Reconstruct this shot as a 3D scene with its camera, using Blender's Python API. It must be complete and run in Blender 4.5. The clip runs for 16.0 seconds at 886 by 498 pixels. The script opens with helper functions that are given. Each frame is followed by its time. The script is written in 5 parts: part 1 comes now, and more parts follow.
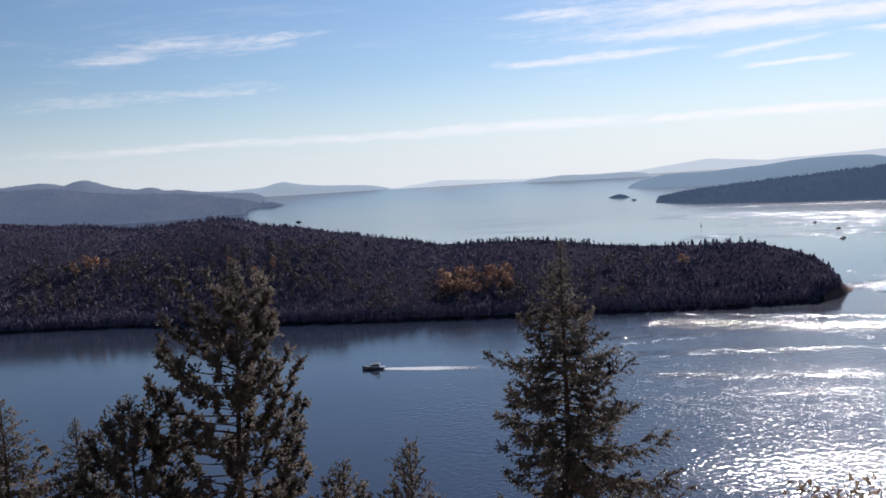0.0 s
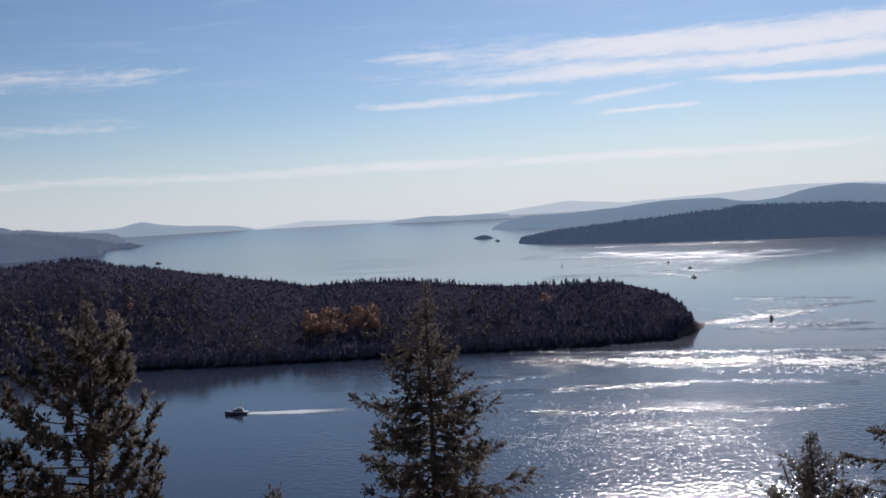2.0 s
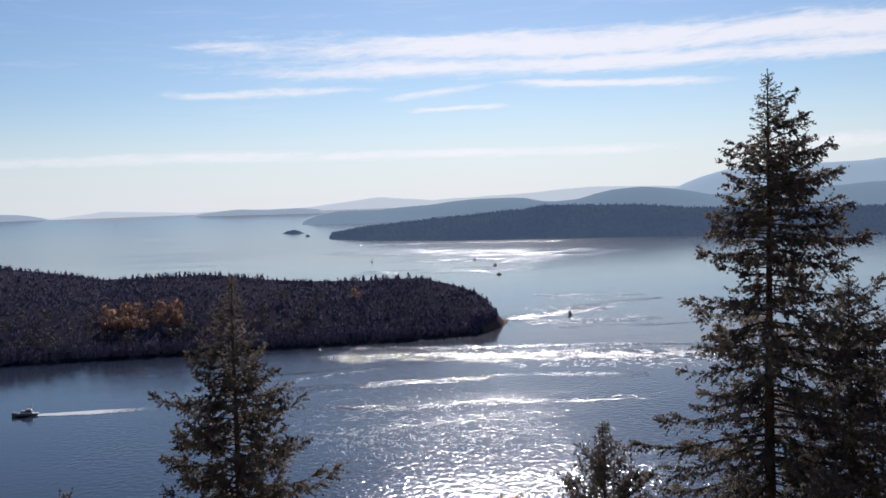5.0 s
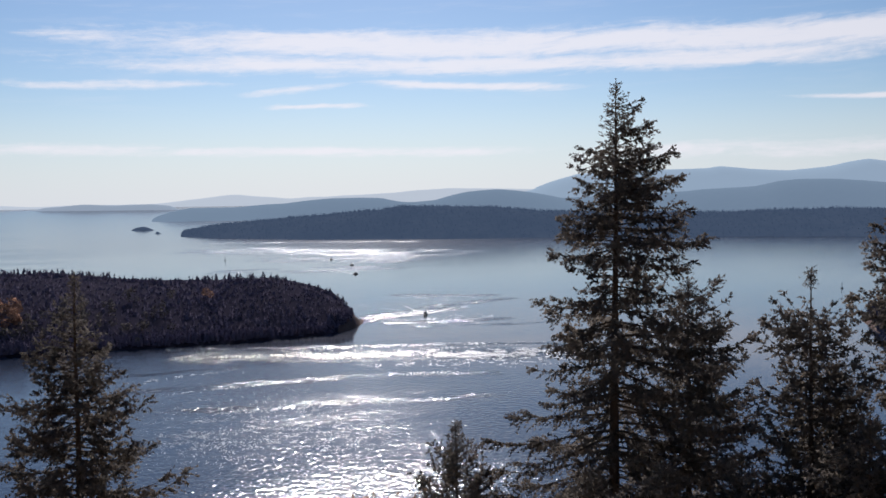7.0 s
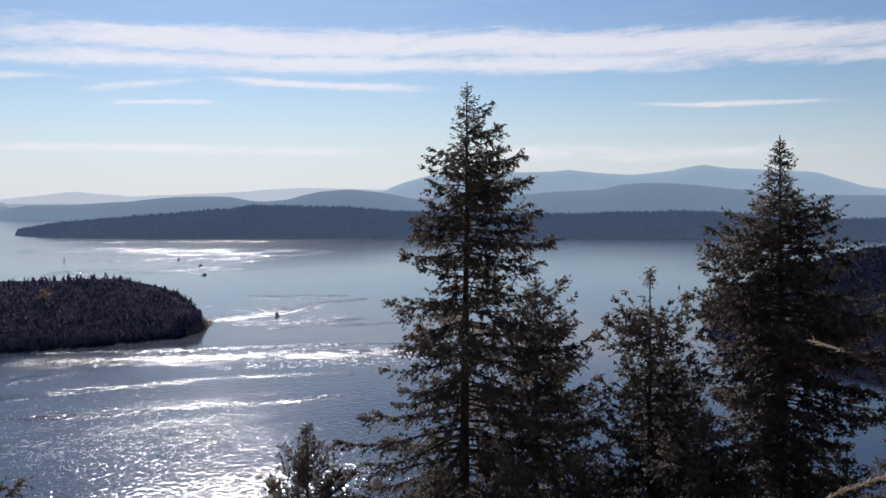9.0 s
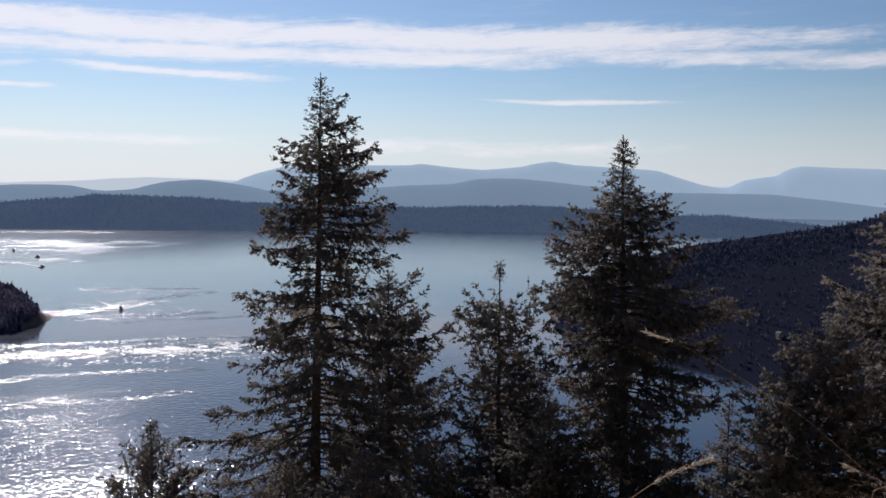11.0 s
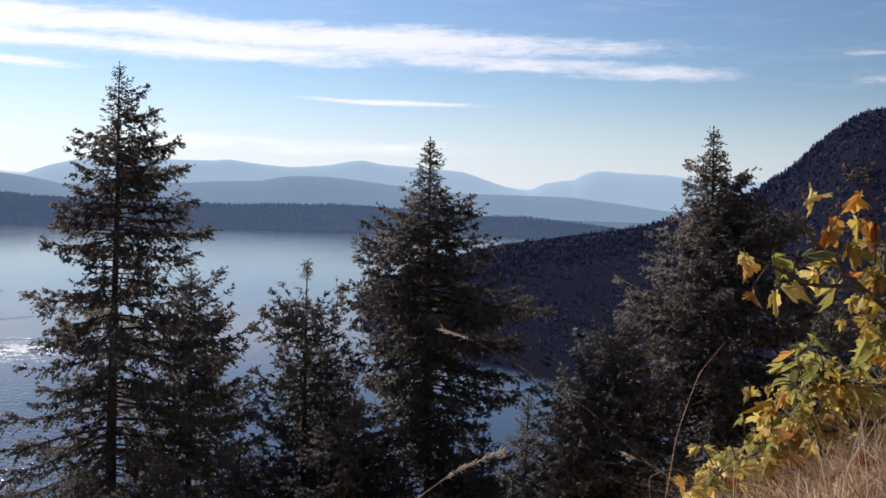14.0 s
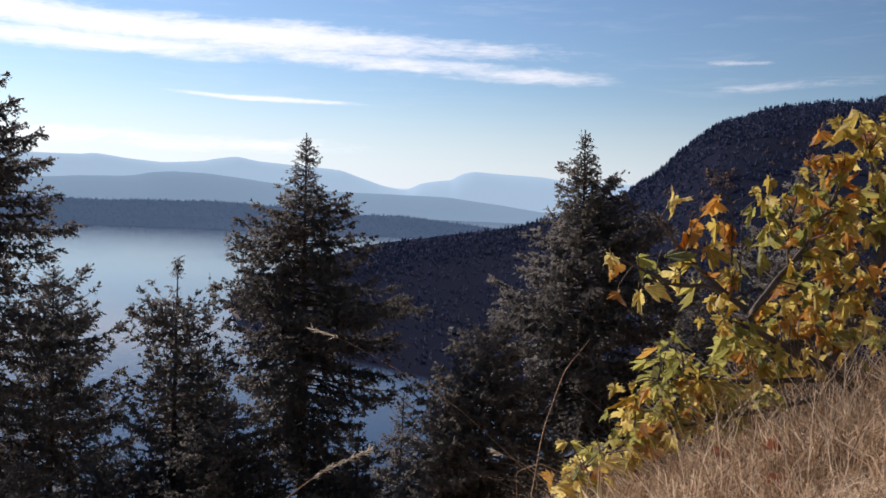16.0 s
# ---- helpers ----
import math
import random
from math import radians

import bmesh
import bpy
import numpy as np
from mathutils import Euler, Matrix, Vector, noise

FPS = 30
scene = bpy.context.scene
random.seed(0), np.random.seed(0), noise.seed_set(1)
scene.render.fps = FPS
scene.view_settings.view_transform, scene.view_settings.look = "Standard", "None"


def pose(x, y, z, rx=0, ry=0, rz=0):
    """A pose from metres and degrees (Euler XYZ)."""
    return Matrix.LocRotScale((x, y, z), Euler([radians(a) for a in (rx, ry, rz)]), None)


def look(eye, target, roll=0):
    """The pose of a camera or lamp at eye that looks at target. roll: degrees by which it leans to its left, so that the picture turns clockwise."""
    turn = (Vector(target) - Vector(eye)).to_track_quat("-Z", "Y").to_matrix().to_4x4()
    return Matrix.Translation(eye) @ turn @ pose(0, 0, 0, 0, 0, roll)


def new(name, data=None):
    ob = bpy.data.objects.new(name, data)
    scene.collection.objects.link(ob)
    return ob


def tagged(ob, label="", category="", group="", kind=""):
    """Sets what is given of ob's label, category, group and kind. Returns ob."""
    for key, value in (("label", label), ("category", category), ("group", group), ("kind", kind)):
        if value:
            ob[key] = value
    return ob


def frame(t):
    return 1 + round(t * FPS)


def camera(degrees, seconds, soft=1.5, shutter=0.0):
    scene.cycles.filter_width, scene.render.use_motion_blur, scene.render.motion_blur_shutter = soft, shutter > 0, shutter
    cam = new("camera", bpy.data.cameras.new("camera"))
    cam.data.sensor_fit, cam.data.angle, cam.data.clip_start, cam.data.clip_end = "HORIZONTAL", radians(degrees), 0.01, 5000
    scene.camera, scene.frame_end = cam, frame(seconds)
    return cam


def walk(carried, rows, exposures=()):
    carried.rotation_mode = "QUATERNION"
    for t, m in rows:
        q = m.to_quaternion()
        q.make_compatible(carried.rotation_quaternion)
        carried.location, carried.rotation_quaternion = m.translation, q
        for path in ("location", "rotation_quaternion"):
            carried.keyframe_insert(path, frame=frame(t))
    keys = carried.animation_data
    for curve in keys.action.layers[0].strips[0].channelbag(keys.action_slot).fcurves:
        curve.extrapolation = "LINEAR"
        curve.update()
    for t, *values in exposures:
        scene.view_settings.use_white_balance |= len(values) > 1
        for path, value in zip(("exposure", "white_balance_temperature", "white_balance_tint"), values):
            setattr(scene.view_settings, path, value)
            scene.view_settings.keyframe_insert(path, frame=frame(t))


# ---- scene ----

# ---- camera: a person turning on a bluff 80 m above the sea ----
EYE = 80.0
ARM = 0.13  # the camera swings round at this distance from the turning point
cam = camera(49.3, 16.0, soft=1.6)
TURNS = [  # seconds, yaw to the left, pitch up, roll
    (0.0, -0.03, -3.85, -3.46),
    (0.5, -2.87, -3.73, -2.97),
    (1.0, -5.22, -3.08, -2.91),
    (1.5, -6.45, -2.51, -3.11),
    (2.0, -8.10, -1.90, -3.26),
    (2.5, -9.49, -1.82, -3.29),
    (3.0, -11.47, -1.84, -3.54),
    (3.5, -13.54, -2.63, -3.16),
    (6.0, -23.52, -2.49, -1.49),
    (6.5, -25.86, -2.69, -1.22),
    (7.0, -27.81, -2.89, -0.97),
    (7.5, -29.54, -2.93, -0.73),
    (8.0, -31.79, -2.55, -0.88),
    (8.5, -33.78, -2.60, -0.64),
    (9.0, -36.53, -2.96, -0.37),
    (9.5, -39.03, -3.08, -0.12),
    (10.0, -41.07, -3.25, 0.09),
    (12.5, -51.24, -3.33, 1.24),
    (13.0, -52.95, -3.39, 1.53),
    (13.5, -54.57, -3.29, 1.71),
    (14.0, -56.55, -3.23, 1.63),
    (14.5, -58.65, -3.33, 1.70),
    (15.0, -60.31, -3.29, 1.87),
    (15.5, -61.91, -3.24, 2.11),
    (16.0, -63.85, -3.03, 2.46),
]


def turned(t, yaw, pitch, roll):
    a, e = radians(yaw), radians(pitch)
    eye = Vector((-ARM * math.sin(a), ARM * math.cos(a), EYE))
    return (t, look(eye, eye + Vector((-math.sin(a) * math.cos(e), math.cos(a) * math.cos(e), math.sin(e))), roll))


walk(cam, [turned(*row) for row in TURNS], [(0.0, 0.0, 6150, 16), (1.5, -0.1, 6150, 16), (2.1, -0.27, 6150, 16), (2.7, -0.1, 6150, 16), (3.5, -0.05, 6150, 16), (7.0, -0.18, 6150, 16), (10.0, -0.2, 6150, 16), (12.5, 0.03, 6150, 16), (14.2, 0.2, 6150, 16), (16.0, 0.28, 6150, 16)])

# ---- light: a clear autumn sky with thin streaks of cirrus, the sun ahead and above ----
SUN_AZ, SUN_EL = 22.7, 29.0
scene.view_settings.exposure = 0.0


class Nodes:
    """Short hand for building node trees."""

    def __init__(self, tree):
        self.tree = tree
        tree.nodes.clear()

    def add(self, kind, **values):
        node = self.tree.nodes.new(kind)
        for key, value in values.items():
            if key in node.inputs:
                self.set(node.inputs[key], value)
        return node

    def set(self, socket, value):
        if isinstance(value, bpy.types.NodeSocket):
            self.tree.links.new(value, socket)
        elif value is not None:
            socket.default_value = value

    def math(self, op, a, b=None, c=None, clamp=False):
        node = self.tree.nodes.new("ShaderNodeMath")
        node.operation, node.use_clamp = op, clamp
        for socket, value in zip(node.inputs, (a, b, c)):
            self.set(socket, value)
        return node.outputs[0]

    def mix(self, factor, a, b, blend="MIX"):
        node = self.tree.nodes.new("ShaderNodeMix")
        node.data_type, node.blend_type = "RGBA", blend
        for socket, value in ((node.inputs["Factor"], factor), (node.inputs[6], a), (node.inputs[7], b)):
            self.set(socket, value)
        return node.outputs[2]

    def smooth(self, x, lo, hi, a=0.0, b=1.0):
        node = self.tree.nodes.new("ShaderNodeMapRange")
        node.interpolation_type = "SMOOTHSTEP"
        for socket, value in zip(node.inputs, (x, lo, hi, a, b)):
            self.set(socket, value)
        return node.outputs[0]

    def noise(self, vector, scale, detail=4.0, rough=0.55, distortion=0.0):
        node = self.add("ShaderNodeTexNoise", Vector=vector, Scale=scale, Detail=detail, Roughness=rough, Distortion=distortion)
        return node.outputs["Fac"]

    def ramp(self, factor, stops):
        node = self.tree.nodes.new("ShaderNodeValToRGB")
        while len(node.color_ramp.elements) < len(stops):
            node.color_ramp.elements.new(0.5)
        for element, (place, colour) in zip(node.color_ramp.elements, stops):
            element.position, element.color = place, (*colour, 1)
        self.set(node.inputs[0], factor)
        return node.outputs[0]

    def xyz(self, x, y, z):
        return self.add("ShaderNodeCombineXYZ", X=x, Y=y, Z=z).outputs[0]

    def split(self, v):
        return self.add("ShaderNodeSeparateXYZ", Vector=v).outputs


# streaks: azimuth of the middle, half length, elevation there, rise per degree, half height, weight
STREAKS = [
    (38, 38, 8.98, -0.012, 0.58, 1.15), (31, 31, 7.92, -0.004, 0.42, 1.1), (14, 13, 9.25, -0.02, 0.30, 0.7), (62, 14, 7.55, -0.035, 0.40, 0.8),
    (9, 8.5, 6.75, 0.02, 0.20, 0.75), (29.5, 8, 6.65, -0.03, 0.18, 1.0), (20.5, 4, 5.6, 0.0, 0.13, 1.0), (19.5, 4.5, 6.55, 0.08, 0.16, 0.7),
    (-13, 17, 2.95, 0.015, 0.26, 0.6), (4, 12, 3.15, 0.004, 0.26, 0.75), (21, 16, 2.95, -0.006, 0.22, 0.8), (47, 16, 2.65, 0.0, 0.40, 0.75),
    (-14, 10, 8.4, 0.07, 0.50, 0.62), (-16, 10, 5.75, 0.07, 0.38, 0.48),
    (53, 7, 5.4, -0.02, 0.11, 0.95), (80.5, 2.5, 8.35, 0.0, 0.10, 0.6), (84, 7, 7.0, 0.05, 0.24, 0.42),
]


def build_world():
    world = bpy.data.worlds.new("sky")
    scene.world = world
    world.use_nodes = True
    n = Nodes(world.node_tree)
    way = n.add("ShaderNodeTexCoord").outputs["Generated"]
    x, y, z = n.split(way)
    deg = 180 / math.pi
    az = n.math("MULTIPLY", n.math("ARCTAN2", x, y), deg)
    el = n.math("MULTIPLY", n.math("ARCSINE", z), deg)
    sky = n.add("ShaderNodeTexSky", Vector=n.xyz(x, y, n.math("MAXIMUM", z, 0.012)))
    sky.sky_type, sky.sun_disc = "NISHITA", False
    sky.sun_elevation, sky.sun_rotation = radians(SUN_EL), radians(SUN_AZ)
    sky.altitude, sky.air_density, sky.dust_density, sky.ozone_density = 80, 1.0, 0.12, 3.6
    # thin cloud: long streaks broken up by stretched noise
    warp = n.math("MULTIPLY", n.math("SUBTRACT", n.noise(n.xyz(n.math("MULTIPLY", az, 0.07), n.math("MULTIPLY", el, 0.3), 3.7), 1.0, 4), 0.5), 2.2)
    slant = n.math("ADD", n.math("ADD", el, n.math("MULTIPLY", warp, 0.6)), n.math("MULTIPLY", az, -0.03))
    wisp = n.noise(n.xyz(n.math("MULTIPLY", az, 0.16), n.math("MULTIPLY", slant, 1.5), 1.3), 1.0, 8, 0.66, 0.25)
    curl = n.noise(n.xyz(n.math("MULTIPLY", az, 0.9), n.math("MULTIPLY", slant, 2.6), 7.7), 1.0, 6, 0.6, 0.6)
    cover = None
    for mid, half, height, rise, thick, weight in STREAKS:
        u = n.math("SUBTRACT", az, mid)
        line = n.math("MULTIPLY_ADD", u, rise, height)
        d = n.math("DIVIDE", n.math("SUBTRACT", n.math("ADD", el, n.math("MULTIPLY", warp, 0.28)), line), thick * 1.35)
        across = n.math("POWER", 2.718, n.math("MULTIPLY", n.math("MULTIPLY", d, d), -1.0))
        along = n.smooth(n.math("ABSOLUTE", u), half * 1.08, half * 0.35)
        one = n.math("MULTIPLY", n.math("MULTIPLY", across, along), weight)
        cover = one if cover is None else n.math("MAXIMUM", cover, one)
    broken = n.math("MULTIPLY_ADD", n.math("SUBTRACT", wisp, 0.5), 1.9, n.math("MULTIPLY", n.math("SUBTRACT", curl, 0.5), 0.7))
    cloud = n.smooth(n.math("ADD", cover, n.math("MULTIPLY", broken, n.smooth(cover, 0.0, 0.3))), 0.12, 1.15)
    veil = n.math("MULTIPLY", n.smooth(wisp, 0.48, 0.75), n.smooth(el, 3.5, 7.0, 0.0, 0.12))
    cloud = n.math("MAXIMUM", cloud, veil)
    # brighter towards the sun
    away = n.math("MULTIPLY_ADD", n.math("MAXIMUM", n.math("COSINE", n.math("MULTIPLY", n.math("SUBTRACT", az, SUN_AZ), math.pi / 180)), 0.0), 0.56, 0.48)
    haze = n.smooth(el, 7.0, -0.5, 0.0, 0.85)
    colour = n.mix(haze, sky.outputs[0], (8.8, 9.6, 10.0, 1))
    colour = n.mix(n.math("MULTIPLY", cloud, 0.85), colour, (11.4, 11.2, 11.1, 1))
    back = n.add("ShaderNodeBackground", Color=colour, Strength=n.math("MULTIPLY", away, 0.084))
    out = n.add("ShaderNodeOutputWorld")
    n.tree.links.new(back.outputs[0], out.inputs[0])


build_world()
sun = new("sun", bpy.data.lights.new("sun", "SUN"))
sun.data.energy, sun.data.angle, sun.data.color = 4.0, radians(0.55), (1.0, 0.94, 0.86)
a, e = radians(SUN_AZ), radians(SUN_EL)
sun.matrix_world = look((0, 0, 300), (-math.sin(a) * math.cos(e), -math.cos(a) * math.cos(e), 300 - math.sin(e)))


# ---- materials ----
def material(name, colour_stops, scale, rough=0.8, bump=0.3, detail=5.0, fine=None, translucent=0.0, metal=0.0, coords="Object", spread=0.0, bump_scale=None, spec=0.3, haze_glow=None):
    """A surface whose colour runs over colour_stops by noise at two scales, with relief."""
    m = bpy.data.materials.new(name)
    m.use_nodes = True
    n = Nodes(m.node_tree)
    at = n.add("ShaderNodeTexCoord").outputs[coords] if coords != "World" else n.add("ShaderNodeNewGeometry").outputs["Position"]
    big = n.noise(at, scale, detail)
    small = n.noise(at, fine or scale * 9, 4.0, 0.6)
    mixed = n.math("MULTIPLY_ADD", small, 0.45, n.math("MULTIPLY", big, 0.6))
    if spread:
        rnd = n.add("ShaderNodeNewGeometry").outputs["Random Per Island"]
        mixed = n.math("ADD", mixed, n.math("MULTIPLY", n.math("SUBTRACT", rnd, 0.5), spread))
    count = len(colour_stops)
    stops = [(0.28 + 0.48 * i / max(1, count - 1), c) for i, c in enumerate(colour_stops)]
    colour = n.ramp(mixed, stops)
    p = n.add("ShaderNodeBsdfPrincipled", Metallic=metal, Roughness=rough)
    p.inputs["Specular IOR Level"].default_value = spec
    n.set(p.inputs["Base Color"], colour)
    if bump:
        b = n.add("ShaderNodeBump", Strength=bump, Distance=0.3 / (bump_scale or fine or scale * 9), Height=n.noise(at, bump_scale or fine or scale * 9, 4.0, 0.6))
        n.set(p.inputs["Normal"], b.outputs[0])
    # emission that stands in for the haze in front of far land
    if haze_glow:
        n.set(p.inputs["Emission Color"], (*haze_glow[:3], 1))
        p.inputs["Emission Strength"].default_value = haze_glow[3]
    shader = p.outputs[0]
    if translucent:
        t = n.add("ShaderNodeBsdfTranslucent", Color=colour)
        mx = n.add("ShaderNodeMixShader", Fac=translucent)
        n.tree.links.new(shader, mx.inputs[1])
        n.tree.links.new(t.outputs[0], mx.inputs[2])
        shader = mx.outputs[0]
    out = n.add("ShaderNodeOutputMaterial")
    n.tree.links.new(shader, out.inputs[0])
    return m


# tide rips and old wakes, rougher than the water round them: from, to, half width, weight
RIPS = [
    (120, 500, 300, 402, 17, 1.0), (110, 545, 310, 435, 4, 0.8), (40, 430, 164, 410, 4.5, 0.66), (80, 376, 203, 336, 4, 0.7), (190, 462, 320, 392, 15, 1.0), (165, 415, 225, 378, 7, 0.5), (60, 470, 130, 462, 4, 0.6),
    (250, 606, 330, 628, 15, 1.0), (330, 645, 405, 664, 9, 0.85), (350, 740, 410, 695, 10, 0.6), (264, 572, 335, 552, 8, 0.85), (270, 545, 350, 520, 5, 0.6),
    (320, 1110, 460, 1068, 45, 0.75), (470, 1620, 640, 1360, 110, 0.8), (516, 1170, 739, 1330, 40, 0.7), (440, 1300, 560, 1250, 60, 0.75), (500, 1980, 820, 1720, 40, 0.6),
]


def water_material():
    m = bpy.data.materials.new("sea_water")
    m.use_nodes = True
    n = Nodes(m.node_tree)
    at = n.add("ShaderNodeNewGeometry").outputs["Position"]
    x, y, z = n.split(at)
    far = n.math("SQRT", n.math("ADD", n.math("MULTIPLY", x, x), n.math("MULTIPLY", y, y)))
    # currents: long smooth lanes and ruffled patches
    bend = n.math("MULTIPLY", n.math("SUBTRACT", n.noise(at, 0.006, 4), 0.5), 60.0)
    lanes = n.noise(n.xyz(n.math("MULTIPLY", x, 0.0030), n.math("MULTIPLY", n.math("ADD", y, bend), 0.013), 4.0), 1.0, 6, 0.62, 0.4)
    ruffled = n.smooth(lanes, 0.38, 0.62)
    slick = n.smooth(n.noise(n.xyz(n.math("MULTIPLY", x, 0.012), n.math("MULTIPLY", y, 0.03), 8.0), 1.0, 3), 0.56, 0.60)
    ruffled = n.math("MAXIMUM", ruffled, n.math("MULTIPLY", n.smooth(far, 520.0, 430.0, 0.0, 0.6), n.math("SUBTRACT", 1.0, slick)))
    ragged = n.math("MULTIPLY", n.math("SUBTRACT", n.noise(n.xyz(n.math("MULTIPLY", x, 0.02), n.math("MULTIPLY", y, 0.05), 0.0), 1.0, 5, 0.65), 0.5), 36.0)
    rip = None
    for x1, y1, x2, y2, wide, weight in RIPS:
        dx, dy = x2 - x1, y2 - y1
        px, py = n.math("SUBTRACT", x, x1), n.math("SUBTRACT", n.math("ADD", y, ragged), y1)
        t = n.math("DIVIDE", n.math("ADD", n.math("MULTIPLY", px, dx), n.math("MULTIPLY", py, dy)), dx * dx + dy * dy, clamp=True)
        ex, ey = n.math("SUBTRACT", px, n.math("MULTIPLY", t, dx)), n.math("SUBTRACT", py, n.math("MULTIPLY", t, dy))
        d = n.math("SQRT", n.math("ADD", n.math("MULTIPLY", ex, ex), n.math("MULTIPLY", ey, ey)))
        one = n.smooth(d, wide * 1.5, wide * 0.4, 0.0, weight)
        rip = one if rip is None else n.math("MAXIMUM", rip, one)
    skew = n.math("ADD", y, n.math("MULTIPLY", x, 0.3))
    streak = n.noise(n.xyz(n.math("MULTIPLY", x, 0.07), n.math("MULTIPLY", skew, 0.30), 2.0), 1.0, 5, 0.68)
    broad = n.noise(n.xyz(n.math("MULTIPLY", x, 0.014), n.math("MULTIPLY", skew, 0.034), 6.0), 1.0, 5, 0.7)
    beyond = n.smooth(far, 700.0, 1100.0)
    torn = n.math("ADD", n.math("MULTIPLY", n.smooth(streak, 0.43, 0.56), n.math("SUBTRACT", 1.0, beyond)), n.math("MULTIPLY", n.smooth(broad, 0.46, 0.64), beyond))
    rip = n.math("MULTIPLY", torn, n.smooth(n.math("MULTIPLY", rip, n.smooth(n.noise(at, 0.035, 3), 0.30, 0.62, 0.45, 1.0)), 0.05, 0.75))
    rip = n.math("MULTIPLY", rip, n.math("MAXIMUM", beyond, n.smooth(n.noise(n.xyz(n.math("MULTIPLY", x, 0.22), n.math("MULTIPLY", skew, 0.30), 3.0), 1.0, 2), 0.32, 0.50)))
    # waves laid along the sun's bearing: long-crested, with short chop on them, coarser with distance to fit the
    # camera's view
    ca, sa = math.cos(radians(SUN_AZ)), math.sin(radians(SUN_AZ))
    u = n.math("SUBTRACT", n.math("MULTIPLY", x, ca), n.math("MULTIPLY", y, sa))
    v = n.math("ADD", n.math("MULTIPLY", x, sa), n.math("MULTIPLY", y, ca))

    def waves(su, sv, seed, detail=1.0):
        return n.math("SUBTRACT", n.noise(n.xyz(n.math("MULTIPLY", u, su), n.math("MULTIPLY", v, sv), seed), 1.0, detail, 0.5), 0.5)

    far_coarse = n.smooth(far, 320.0, 800.0)
    near = n.math("MULTIPLY_ADD", waves(0.42, 0.40, 1.0, 2.0), 0.45, n.math("MULTIPLY", waves(1.2, 0.42, 5.0, 2.0), 0.22))
    wide = n.math("MULTIPLY_ADD", waves(0.06, 0.20, 9.0), 0.7, n.math("MULTIPLY", waves(0.34, 0.15, 13.0), 0.5))
    height = n.math("ADD", n.math("MULTIPLY", near, n.math("SUBTRACT", 1.0, far_coarse)), n.math("MULTIPLY", wide, far_coarse))
    calm = n.math("MULTIPLY", n.smooth(far, 520.0, 900.0, 1.0, 0.34), n.smooth(far, 1000.0, 2200.0, 1.0, 0.8))
    # waves flattened to left and right, to fit the tones seen from the camera
    side_calm = n.math("MULTIPLY", n.smooth(x, -60.0, 90.0, 0.06, 1.0), n.smooth(x, 120.0, 270.0, 1.0, 0.28))
    calm = n.math("MULTIPLY", calm, side_calm)
    power = n.math("MULTIPLY", n.math("MULTIPLY_ADD", ruffled, 0.80, 0.16), calm)
    steep = n.math("ADD", n.math("MULTIPLY", waves(0.16, 0.19, 21.0, 1.0), 1.75), n.math("MULTIPLY", waves(0.60, 0.15, 27.0, 1.0), 0.75))
    height = n.math("ADD", n.math("MULTIPLY", height, power), n.math("MULTIPLY", n.math("MULTIPLY", steep, rip), n.smooth(far, 700.0, 1500.0, 1.0, 1.6)))
    b = n.add("ShaderNodeBump", Strength=1.0, Distance=1.0, Height=height)
    rough = n.math("ADD", n.math("MULTIPLY_ADD", n.math("MULTIPLY", ruffled, calm), 0.05, 0.09), n.math("MULTIPLY", rip, n.smooth(far, 650.0, 1500.0, 0.03, 0.16)))
    rough = n.math("ADD", rough, n.smooth(far, 800.0, 1900.0, 0.0, 0.05))
    p = n.add("ShaderNodeBsdfPrincipled", Roughness=rough, IOR=1.33)
    n.set(p.inputs["Base Color"], n.mix(n.noise(at, 0.004, 4), (0.030, 0.040, 0.068, 1), (0.038, 0.050, 0.080, 1)))
    n.set(p.inputs["Normal"], b.outputs[0])
    out = n.add("ShaderNodeOutputMaterial")
    n.tree.links.new(p.outputs[0], out.inputs[0])
    return m


def foam_material(name, strength):
    """Broken white water: foam where the noise is high, the sea below showing through."""
    m = bpy.data.materials.new(name)
    m.use_nodes = True
    n = Nodes(m.node_tree)
    at = n.add("ShaderNodeNewGeometry").outputs["Position"]
    uv = n.split(n.add("ShaderNodeTexCoord").outputs["UV"])
    edge = n.math("MULTIPLY", n.smooth(uv[1], 0.0, 0.35), n.smooth(uv[1], 1.0, 0.65))
    keep = n.math("MULTIPLY", edge, n.smooth(uv[0], 1.0, 0.1))
    mask = n.smooth(n.math("MULTIPLY_ADD", keep, strength, n.math("MULTIPLY", n.noise(at, 0.6, 5, 0.65), 0.7)), 0.45, 0.95)
    p = n.add("ShaderNodeBsdfPrincipled", Roughness=0.7)
    n.set(p.inputs["Base Color"], n.mix(n.noise(at, 1.5, 4), (0.55, 0.6, 0.62, 1), (0.82, 0.85, 0.86, 1)))
    t = n.add("ShaderNodeBsdfTransparent")
    mx = n.add("ShaderNodeMixShader", Fac=mask)
    n.tree.links.new(t.outputs[0], mx.inputs[1])
    n.tree.links.new(p.outputs[0], mx.inputs[2])
    out = n.add("ShaderNodeOutputMaterial")
    n.tree.links.new(mx.outputs[0], out.inputs[0])
    return m


